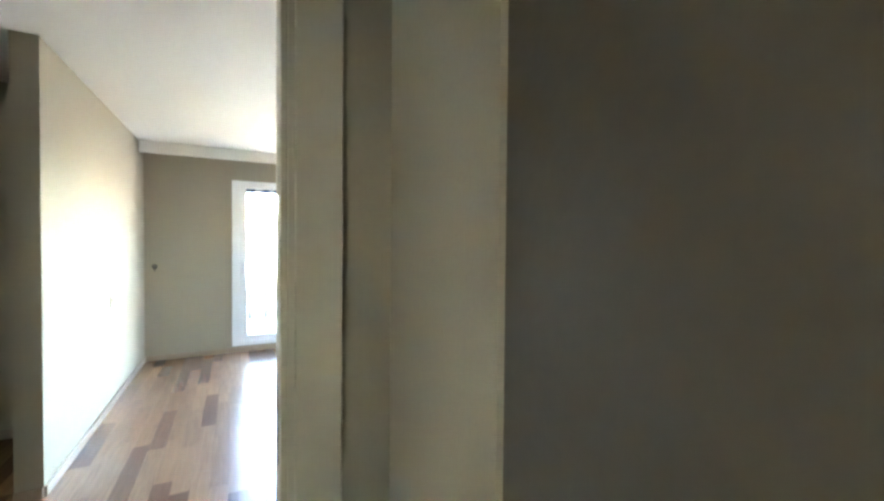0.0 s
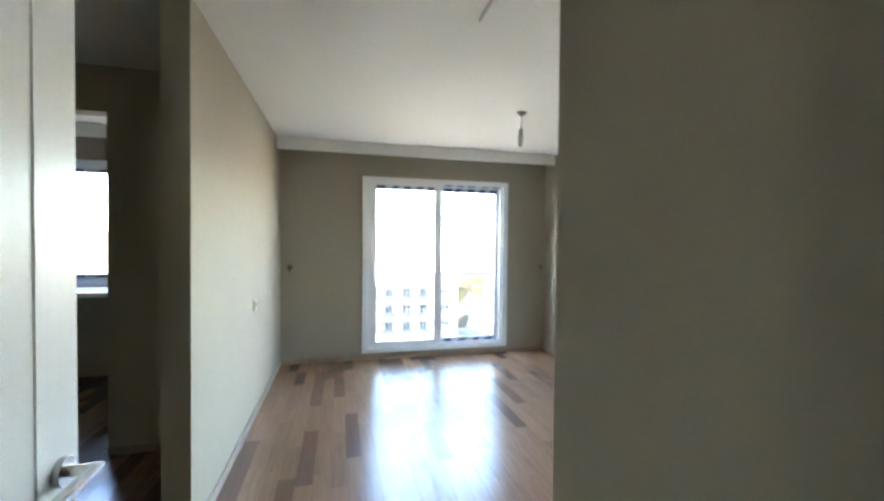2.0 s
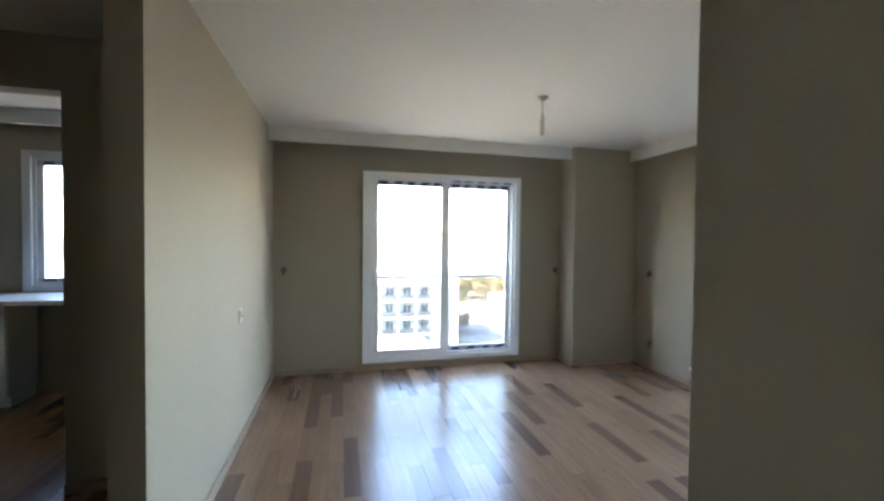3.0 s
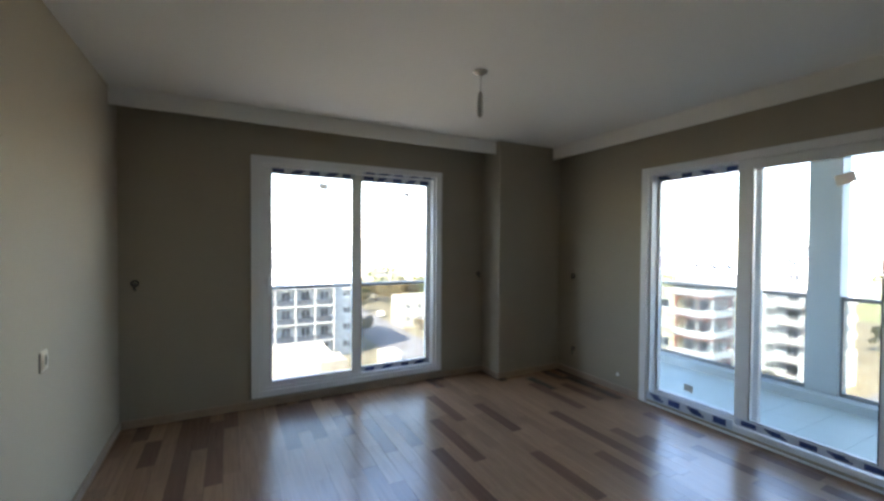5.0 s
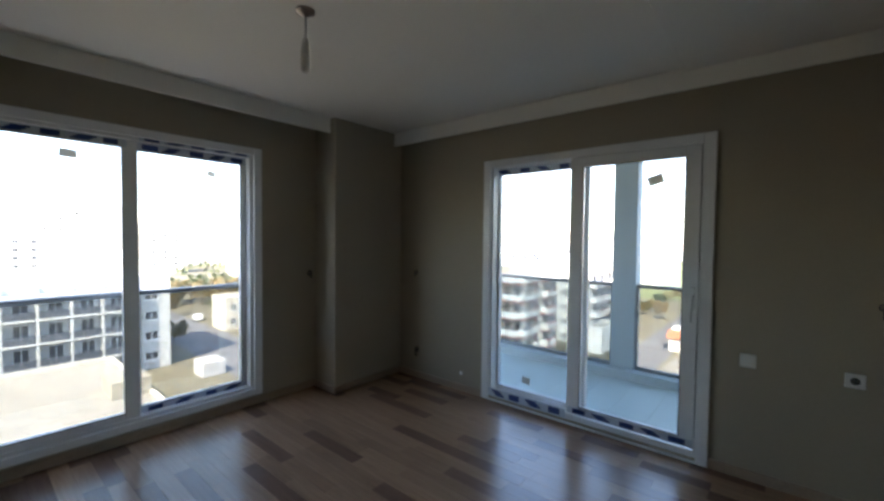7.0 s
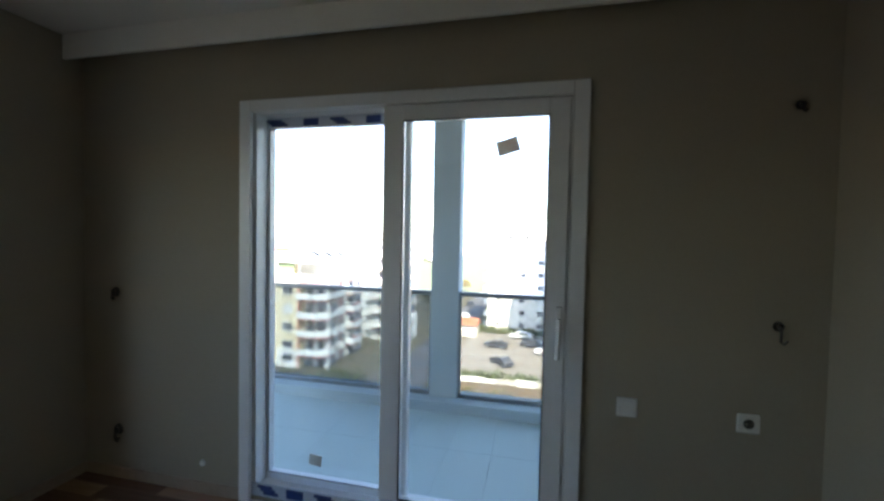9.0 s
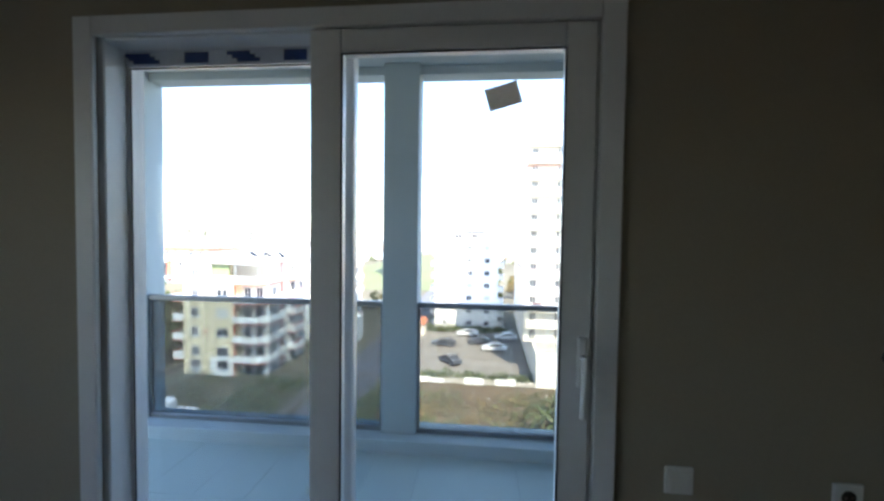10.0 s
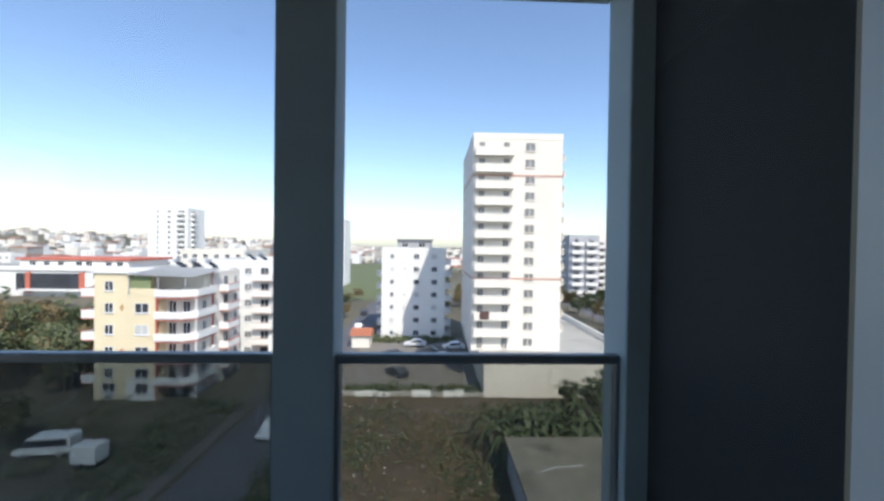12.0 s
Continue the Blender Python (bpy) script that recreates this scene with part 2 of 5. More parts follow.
def part(name, bm, material, parent, label="", smooth=False):
    """One mesh, given in world places, as a part under a thing or a part."""
    ob = new(name, mesh_of(name, bm, material, at(parent), smooth))
    ob.parent = parent
    if label:
        ob["label"] = label
    return ob


def piece(name, me, parent, loc):
    """A part on shared mesh data at a world place."""
    ob = new(name, me)
    ob.parent = parent
    ob.location = Vector(loc) - at(parent)
    return ob


def thing(name, loc, label, category, group="", kind=""):
    ob = new(name)
    ob.location = loc
    ob.empty_display_size = 0.1
    return tagged(ob, label, category, group, kind)


def solid(name, bm, material, label, category, loc=(0, 0, 0), group="", kind="", smooth=False):
    ob = new(name, mesh_of(name, bm, material, loc, smooth))
    ob.location = loc
    return tagged(ob, label, category, group, kind)


def B(*a, **k):
    return box(bmesh.new(), *a, **k)


def wall(name, x0, x1, y0, y1, z0, z1, holes=(), label="cream painted plaster wall of the flat", material=None):
    """A wall along x or y with through openings (a0, a1, z0, z1) along its length."""
    bm = bmesh.new()
    along_x = (x1 - x0) > (y1 - y0)
    a, b = (x0, x1) if along_x else (y0, y1)

    def seg(p, q, lo, hi):
        if q - p > 1e-4 and hi - lo > 1e-4:
            if along_x:
                box(bm, p, q, y0, y1, lo, hi)
            else:
                box(bm, x0, x1, p, q, lo, hi)
    p = a
    for h0, h1, lo, hi in sorted(holes):
        seg(p, h0, z0, z1)
        seg(h0, h1, z0, lo)
        seg(h0, h1, hi, z1)
        p = h1
    seg(p, b, z0, z1)
    return solid(name, bm, material or WALL, label, "wall", kind="structure")


# ---- the flat: walls, ceiling, floor ----
H = 2.53
wall("wall_north", -3.5, 4.06, 6.205, 6.40, -0.3, 2.75, [(-2.33, -1.62, 0.98, 2.17), (0.705, 2.43, 0.13, 2.135)], "cream painted wall with the wide sliding window")
wall("wall_east", 3.86, 4.06, 2.0, 6.205, -0.3, 2.75, [(3.135, 4.76, 0.03, 2.08)], "cream painted wall with the sliding balcony door")
wall("wall_west", -0.388, -0.266, 3.38, 6.205, 0.0, H, label="cream painted partition wall that ends at the hall")
wall("wall_south", 1.06, 3.86, 2.0, 2.165, 0.0, H)
wall("wall_passage", 0.900, 1.06, 1.464, 2.172, 0.0, H, label="cream painted end of wall beside the door")
wall("wall_door", -2.6, 1.06, 1.328, 1.454, 0.0, H, [(-0.105, 0.81, 0.0, 2.09)], "cream painted wall with the open inner door")
wall("wall_hall_east", 1.0, 1.12, -1.3, 1.318, 0.0, H, [(0.0, 0.88, 0.0, 2.1)], "cream painted hall wall with a dark-filled doorway")
# The opening here is added, out of view, to brighten the hall.
wall("wall_hall_west", -0.75, -0.63, -1.3, 1.328, 0.0, H, [(-0.82, -0.36, 0.90, 2.00)])
wall("wall_hall_south", -0.75, 3.2, -1.45, -1.3, 0.0, H)
wall("wall_side_room", 3.1, 3.2, -1.3, 2.0, 0.0, H, label="plain wall of the unlit side room")
wall("wall_side_room_north", 1.12, 3.1, 1.328, 1.448, 0.0, H, label="plain wall of the unlit side room")
wall("wall_corridor_west", -2.72, -2.6, 1.328, 4.38, 0.0, H)
wall("wall_kitchen_south", -3.5, -0.392, 4.38, 4.50, 0.0, H, [(-2.0, -1.07, 0.0, 2.235)], "cream painted wall with the open way to the kitchen")
wall("wall_kitchen_west", -3.5, -3.38, 4.50, 6.205, 0.0, H)
solid("ceiling", B(-3.5, 4.06, -1.45, 6.40, H, 2.75), CEIL, "white painted plaster ceiling", "ceiling", kind="structure")
column = solid("column", B(3.02, 3.86, 5.885, 6.205, 0.0, H, bev=0.006, seg=2), WALL, "cream plastered column in the corner of the room", "column", kind="structure")
CORNICE = "white plaster fascia of the curtain recess along the ceiling"
for nm, b6 in (("cornice_north", (-0.266, 3.02, 5.955, 5.975, 2.400, H)), ("cornice_east", (3.752, 3.770, 2.165, 5.885, 2.395, H)), ("cornice_kitchen", (-3.38, -0.392, 5.955, 5.975, 2.40, H))):
    solid(nm, B(*b6, bev=0.002), CEIL, CORNICE, "cornice", kind="structure")
solid("ceiling_soffit", B(1.06, 3.752, 2.165, 3.24, H - 0.022, H, bev=0.004), CEIL, "slightly lower white plaster strip of the ceiling", "ceiling", kind="structure")


def baseboard(name, x0, x1, y0, y1):
    solid(name, B(x0, x1, y0, y1, 0.001, 0.062, bev=0.003), BASEB, "brown wood-look baseboard along the wall", "baseboard", kind="structure")


baseboard("baseboard_north", -0.27, 3.02, 6.191, 6.205)
baseboard("baseboard_west", -0.266, -0.252, 3.38, 6.191)
baseboard("baseboard_west_end", -0.388, -0.266, 3.366, 3.38)
baseboard("baseboard_column_west", 3.006, 3.02, 5.885, 6.191)
baseboard("baseboard_column_south", 3.006, 3.846, 5.871, 5.885)
baseboard("baseboard_east_a", 3.846, 3.86, 4.815, 5.871)
baseboard("baseboard_east_b", 3.846, 3.86, 2.179, 3.08)
baseboard("baseboard_south", 0.895, 3.846, 2.165, 2.179)
baseboard("baseboard_kitchen_side", -1.07, -0.392, 4.366, 4.38)
baseboard("baseboard_kitchen_back", -2.24, -0.392, 6.191, 6.205)
fbm = B(-3.5, 4.06, 4.38, 6.40, -0.30, -0.010)
box(fbm, -2.72, 4.06, 1.328, 4.38, -0.30, -0.010)
box(fbm, -0.75, 3.2, -1.45, 1.328, -0.30, -0.010)
floor = solid("floor", fbm, SUBFLOOR, "light oak laminate floor with scattered darker staves", "floor", kind="structure")


# ---- windows ----
def frame_bars(bm, axis, a0, a1, d0, d1, z0, z1, wl, wr, wb, wt, bev=0.004):
    """Four bars round an opening a0..a1, z0..z1, in a wall along x ('x') or y ('y'), between depths d0 and d1."""
    def bar(p, q, lo, hi):
        if axis == "x":
            box(bm, p, q, d0, d1, lo, hi, bev)
        else:
            box(bm, d0, d1, p, q, lo, hi, bev)
    bar(a0, a0 + wl, z0, z1)
    bar(a1 - wr, a1, z0, z1)
    bar(a0 + wl, a1 - wr, z0, z0 + wb)
    bar(a0 + wl, a1 - wr, z1 - wt, z1)
    return bm


def pane(parent, axis, a0, a1, d, z0, z1, material):
    bm = B(a0, a1, d - 0.004, d + 0.004, z0, z1) if axis == "x" else B(d - 0.004, d + 0.004, a0, a1, z0, z1)
    ob = part("pane", bm, material, parent)
    ob.visible_shadow = False
    return ob


def film(parent, axis, a0, a1, d, z0, z1, inward, n, seed):
    """Protective film stuck along a rail, with rows of blue printed bars."""
    rng = random.Random(seed)
    s = -1 if inward else 1
    f = lambda p, q, e0, e1, lo, hi: B(p, q, min(e0, e1), max(e0, e1), lo, hi) if axis == "x" else B(min(e0, e1), max(e0, e1), p, q, lo, hi)
    fl = part("protective_film", f(a0, a1, d, d - 0.0012, z0, z1), FILM, parent, "pale protective film with blue printed bars")
    bm = bmesh.new()
    h = z1 - z0
    for i in range(n):
        c = a0 + (i + 0.5 + rng.uniform(-0.08, 0.08)) * (a1 - a0) / n
        w = 0.078 + rng.random() * 0.024
        for k in range(3):
            sh = (k - 1) * (0.018 if i % 2 else 0.0)
            zc = z0 + h * (0.28 + 0.22 * k)
            p, q = c - w / 2 + sh, c + w / 2 + sh
            if axis == "x":
                box(bm, p, q, d - 0.0026, d - 0.0012, zc - h * 0.12, zc + h * 0.12)
            else:
                box(bm, d - 0.0026, d - 0.0012, p, q, zc - h * 0.12, zc + h * 0.12)
    part("printed_bar", bm, FILM_INK, fl, "dark blue printed bars")


def sticker(parent_d, axis, a, d, z, w, h, turn, label):
    bm = bmesh.new()
    box(bm, -w / 2, w / 2, -0.0008, 0.0008, -h / 2, h / 2)
    bmesh.ops.rotate(bm, verts=bm.verts, cent=(0, 0, 0), matrix=Matrix.Rotation(radians(turn), 3, "Y"))
    if axis == "y":
        bmesh.ops.rotate(bm, verts=bm.verts, cent=(0, 0, 0), matrix=Matrix.Rotation(radians(-90), 3, "Z"))
    p = (a, d, z) if axis == "x" else (d, a, z)
    bmesh.ops.translate(bm, verts=bm.verts, vec=p)
    solid("sticker", bm, PAPER, label, "sticker", loc=p, group="labels on the window panes")


# wide sliding window in the north wall
wn1 = thing("window_1", (1.567, 6.205, 0.085), "white plastic sliding window with taped frame", "window", kind="structure")
part("casing", frame_bars(bmesh.new(), "x", 0.645, 2.490, 6.182, 6.205, 0.083, 2.188, 0.068, 0.068, 0.055, 0.062), PVC, wn1)
part("window_frame", frame_bars(bmesh.new(), "x", 0.706, 2.429, 6.210, 6.345, 0.131, 2.134, 0.035, 0.035, 0.03, 0.03), PVC, wn1)
lf = part("sash", frame_bars(bmesh.new(), "x", 0.741, 1.622, 6.218, 6.262, 0.150, 2.10, 0.072, 0.09, 0.055, 0.055), PVC, wn1)
pane(lf, "x", 0.808, 1.536, 6.240, 0.200, 2.05, GLASS)
part("gasket", frame_bars(bmesh.new(), "x", 0.811, 1.534, 6.2155, 6.2178, 0.203, 2.047, 0.005, 0.005, 0.005, 0.005, 0), GASKET, lf)
hb = B(0.765, 0.79, 6.206, 6.218, 1.00, 1.16, bev=0.004)
box(hb, 0.769, 0.786, 6.172, 6.206, 1.07, 1.10, bev=0.004)
box(hb, 0.769, 0.786, 6.166, 6.178, 0.96, 1.10, bev=0.005)
part("window_handle", hb, PVC, lf, "white plastic lever handle")
rf = part("sash", frame_bars(bmesh.new(), "x", 1.570, 2.394, 6.275, 6.320, 0.150, 2.10, 0.066, 0.045, 0.055, 0.055), PVC, wn1)
pane(rf, "x", 1.633, 2.352, 6.298, 0.203, 2.05, GLASS)
part("gasket", frame_bars(bmesh.new(), "x", 1.637, 2.349, 6.2725, 6.2748, 0.206, 2.046, 0.005, 0.005, 0.005, 0.005, 0), GASKET, rf)
film(lf, "x", 0.80, 1.56, 6.218, 2.048, 2.10, True, 5, 1)
film(rf, "x", 1.622, 2.39, 6.2725, 2.046, 2.104, True, 5, 2)
film(wn1, "x", 1.63, 2.40, 6.2095, 2.105, 2.133, True, 5, 9)
film(rf, "x", 1.64, 2.38, 6.2725, 0.150, 0.204, True, 4, 3)
sticker(wn1, "x", 1.263, 6.2345, 1.963, 0.085, 0.055, 3, "grey paper label on the window pane")
sticker(wn1, "x", 2.128, 6.2925, 1.942, 0.06, 0.045, 8, "small grey paper label on the window pane")

# sliding balcony door in the east wall
wd = thing("door_2", (3.86, 3.95, 0.03), "white plastic sliding balcony door, shut, with taped frame", "door", kind="structure")
part("casing", frame_bars(bmesh.new(), "y", 3.077, 4.815, 3.838, 3.86, 0.002, 2.133, 0.068, 0.068, 0.012, 0.062), PVC, wd)
part("door_frame", frame_bars(bmesh.new(), "y", 3.136, 4.759, 3.866, 4.03, 0.031, 2.079, 0.03, 0.03, 0.045, 0.012), PVC, wd)
s1 = part("sash", frame_bars(bmesh.new(), "y", 3.910, 4.752, 3.952, 3.998, 0.068, 2.066, 0.133, 0.036, 0.05, 0.05), PVC, wd)
pane(s1, "y", 4.043, 4.718, 3.975, 0.115, 2.012, GLASS)
part("gasket", frame_bars(bmesh.new(), "y", 4.046, 4.715, 3.9495, 3.9518, 0.118, 2.009, 0.005, 0.005, 0.005, 0.005, 0), GASKET, s1)
s2 = part("sash", frame_bars(bmesh.new(), "y", 3.155, 4.016, 3.842, 3.888, 0.095, 2.065, 0.090, 0.100, 0.062, 0.072), PVC, wd)
pane(s2, "y", 3.240, 3.920, 3.868, 0.155, 1.995, GLASS)
part("gasket", frame_bars(bmesh.new(), "y", 3.243, 3.917, 3.8395, 3.8418, 0.158, 1.992, 0.006, 0.006, 0.006, 0.006, 0), GASKET, s2)
hb = B(3.824, 3.836, 3.170, 3.197, 1.00, 1.15, bev=0.004)
tube(hb, (3.79, 3.183, 1.09), (3.826, 3.183, 1.09), 0.009)
sweep(hb, [(3.792, 3.183, 1.10), (3.787, 3.184, 1.06), (3.781, 3.186, 1.01), (3.778, 3.188, 0.955), (3.779, 3.189, 0.93)], 0.010)
part("door_handle", hb, PVC, s2, "white lever handle hanging down")
film(s1, "y", 4.03, 4.745, 3.9495, 2.012, 2.066, True, 4, 4)
film(wd, "y", 4.03, 4.755, 3.864, 0.034, 0.108, True, 4, 5)
film(s2, "y", 3.16, 4.0, 3.8395, 0.100, 0.152, True, 5, 6)
sticker(wd, "y", 3.424, 3.8615, 1.860, 0.10, 0.068, -16, "creased grey paper label stuck askew on the glass")
sticker(wd, "y", 4.432, 3.968, 0.212, 0.075, 0.06, 6, "small paper label low on the glass")

# kitchen window
wk = thing("window_2", (-1.975, 6.205, 0.93), "white plastic kitchen window above the worktop", "window", kind="structure")
part("casing", frame_bars(bmesh.new(), "x", -2.385, -1.565, 6.182, 6.205, 0.932, 2.22, 0.075, 0.075, 0.06, 0.065), PVC, wk)
part("window_frame", frame_bars(bmesh.new(), "x", -2.329, -1.621, 6.212, 6.30, 0.981, 2.169, 0.04, 0.04, 0.035, 0.035), PVC, wk)
sk = part("sash", frame_bars(bmesh.new(), "x", -2.289, -1.661, 6.220, 6.275, 1.016, 2.134, 0.055, 0.055, 0.04, 0.045), PVC, wk)
pane(sk, "x", -2.236, -1.714, 6.247, 1.054, 2.091, GLASS)
film(sk, "x", -2.285, -1.665, 6.2175, 2.092, 2.132, True, 3, 7)
film(sk, "x", -2.285, -1.665, 6.2175, 1.018, 1.052, True, 3, 8)

# unseen hall window, added to let daylight onto the hall wall
wh1 = thing("window_3", (-0.69, -0.59, 0.9), "unseen white plastic hall window, added for light", "window", kind="structure")
part("window_frame", frame_bars(bmesh.new(), "y", -0.819, -0.361, -0.72, -0.66, 0.901, 1.999, 0.03, 0.03, 0.03, 0.03), PVC, wh1)
pane(wh1, "y", -0.79, -0.39, -0.69, 0.93, 1.97, GLASS)

# ---- the inner door ----
dr = thing("door_1", (-0.06, 1.436, 0), "white lacquered inner door standing open, steel handle", "door", kind="structure")
fb = bmesh.new()
box(fb, 0.77, 0.81, 1.290, 1.436, 0, 2.085, 0.003)
box(fb, -0.105, -0.065, 1.290, 1.436, 0, 2.085, 0.003)
box(fb, -0.065, 0.77, 1.290, 1.436, 2.045, 2.085, 0.003)
box(fb, 0.758, 0.77, 1.290, 1.392, 0, 2.045, 0.002)
box(fb, -0.065, -0.053, 1.290, 1.392, 0, 2.045, 0.002)
part("door_frame", fb, FRAMEP, dr)
for d0, d1 in ((1.278, 1.290), (1.4365, 1.446)):
    cb = bmesh.new()
    box(cb, 0.785, 0.893 if d0 > 1.4 else 0.885, d0, d1, 0, 2.16, 0.003)
    box(cb, -0.19, -0.08, d0, d1, 0, 2.16, 0.003)
    box(cb, -0.08, 0.785, d0, d1, 2.06, 2.16, 0.003)
    part("architrave", cb, FRAMEP, dr)
part("strike_plate", B(0.7555, 0.758, 1.345, 1.372, 0.93, 1.10, bev=0.001), STEEL, dr, "steel strike plate")
leaf = bmesh.new()
LX, LY0, LY1 = -0.090, 1.440, 2.195
box(leaf, LX - 0.040, LX, LY0, LY1, 0.008, 2.035, 0.003)
lo = part("door_leaf", leaf, DOORP, dr)
for a0, a1, b0, b1 in ((LY0 + 0.115, LY1 - 0.115, 0.13, 1.91),):
    gv = bmesh.new()
    for p in (a0, a1):
        tube(gv, (LX, p, b0), (LX, p, b1), 0.0035, n=6)
    for q in (b0, b1):
        tube(gv, (LX, a0, q), (LX, a1, q), 0.0035, n=6)
    part("moulding", gv, DOORP, lo, "slim pressed panel line")
for hz in (0.25, 1.05, 1.82):
    hg = bmesh.new()
    tube(hg, (LX + 0.006, LY0 - 0.004, hz - 0.05), (LX + 0.006, LY0 - 0.004, hz + 0.05), 0.008, n=10)
    part("hinge", hg, STEEL, lo, "steel barrel hinge")
hy = LY1 - 0.055
for sx in (1, -1):
    fx = LX if sx == 1 else LX - 0.04
    hd = bmesh.new()
    tube(hd, (fx, hy, 0.995), (fx + sx * 0.012, hy, 0.995), 0.026, n=24)
    tube(hd, (fx + sx * 0.012, hy, 0.995), (fx + sx * 0.055, hy, 0.995), 0.010, n=14)
    box(hd, min(fx + sx * 0.045, fx + sx * 0.067), max(fx + sx * 0.045, fx + sx * 0.067), hy - 0.125, hy + 0.012, 0.986, 1.004, 0.004)
    hh = part("door_handle", hd, STEEL, lo, "brushed steel lever handle")
    ks = bmesh.new()
    tube(ks, (fx, hy, 0.915), (fx + sx * 0.010, hy, 0.915), 0.026, n=24)
    box(ks, min(fx + sx * 0.01, fx + sx * 0.0115), max(fx + sx * 0.01, fx + sx * 0.0115), hy - 0.003, hy + 0.003, 0.905, 0.925)
    part("key_rosette", ks, STEEL, lo, "steel keyhole rosette")

dr.location.y += 0.028

# assumed shut door; its dark colour stands for the unlit hall doorway
d3 = thing("door_3", (1.0, 0.44, 0), "assumed shut door, dark brown, filling the unlit hall doorway", "door", kind="structure")
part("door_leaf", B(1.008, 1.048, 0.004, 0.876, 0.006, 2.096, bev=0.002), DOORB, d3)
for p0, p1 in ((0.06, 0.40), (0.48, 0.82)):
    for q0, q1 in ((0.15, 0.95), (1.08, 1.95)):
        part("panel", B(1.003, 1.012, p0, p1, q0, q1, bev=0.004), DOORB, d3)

# ---- fittings of the room ----
lamp = thing("ceiling_lamp", (1.89, 4.53, H), "bare bulb hanging on a short white flex", "lamp")
part("ceiling_rose", lathe(bmesh.new(), [(0.045, 0), (0.045, -0.008), (0.03, -0.016), (0.008, -0.03)], (1.89, 4.53, H), 20), BRASS, lamp, smooth=False)
part("flex", sweep(bmesh.new(), [(1.89, 4.53, H - 0.025), (1.892, 4.531, H - 0.08), (1.889, 4.53, H - 0.15)], 0.005), CORD, lamp)
part("lamp_holder", lathe(bmesh.new(), [(0.012, -0.135), (0.016, -0.15), (0.019, -0.19), (0.022, -0.195), (0.022, -0.205), (0.018, -0.205)], (1.89, 4.53, H), 16), CORD, lamp)
part("bulb", lathe(bmesh.new(), [(0.018, -0.205), (0.020, -0.21), (0.020, -0.275), (0.014, -0.29), (0.004, -0.293)], (1.89, 4.53, H), 16), BULB, lamp, smooth=True)


def wire_end(p, axis, label, s=1.0, tail=0.06, hook=0.02):
    """An open wall box with a bent cable end."""
    ob = thing("cable_end", p, label, "cable", group="cable ends in the walls")
    x, y, z = p
    n = Vector((0, -1, 0)) if axis == "y" else Vector((-1, 0, 0))
    u = Vector((1, 0, 0)) if axis == "y" else Vector((0, -1, 0))
    c = Vector(p)
    ring = bmesh.new()
    k = 18
    for i in range(k):
        a0, a1 = i * 2 * math.pi / k, (i + 1) * 2 * math.pi / k
        q = [c + u * math.cos(a) * r + Vector((0, 0, math.sin(a) * r)) + n * d for a in (a0, a1) for r, d in ((0.012 * s, 0.001), (0.020 * s, 0.014), (0.029 * s, 0.001))]
        vs = [ring.verts.new(v) for v in q]
        ring.faces.new((vs[0], vs[1], vs[4], vs[3]))
        ring.faces.new((vs[1], vs[2], vs[5], vs[4]))
    bmesh.ops.remove_doubles(ring, verts=ring.verts, dist=1e-5)
    part("wall_box", ring, DARKP, ob)
    w = bmesh.new()
    sweep(w, [c + n * 0.002, c + n * 0.02 + Vector((0, 0, -0.008)), c + n * 0.024 + Vector((0, 0, -0.03)), c + n * 0.022 + Vector((0, 0, -tail)),
              c + n * 0.022 + u * hook * 0.6 + Vector((0, 0, -tail - hook * 0.5)), c + n * 0.024 + u * hook * 1.2 + Vector((0, 0, -tail + hook * 0.4))], 0.0078 * s, 7)
    part("cable", w, CABLE, ob)


wire_end((-0.163, 6.204, 1.115), "y", "dark cable end hanging from a wall box", 1.0, 0.045, 0.008)
wire_end((2.962, 6.204, 1.10), "y", "dark cable end in a small wall box", 1.0, 0.04, 0.008)
wire_end((3.859, 5.655, 1.09), "x", "dark cable end in a small wall box", 1.0, 0.035, 0.008)
wire_end((3.859, 5.640, 0.285), "x", "thick bent cable end low on the wall", 1.1, 0.05, 0.02)
wire_end((3.859, 2.340, 1.115), "x", "dark hooked cable end beside the switch", 0.7, 0.058, 0.018)
wire_end((3.859, 2.300, 1.985), "x", "dark cable end high on the wall", 0.65, 0.025, 0.008)


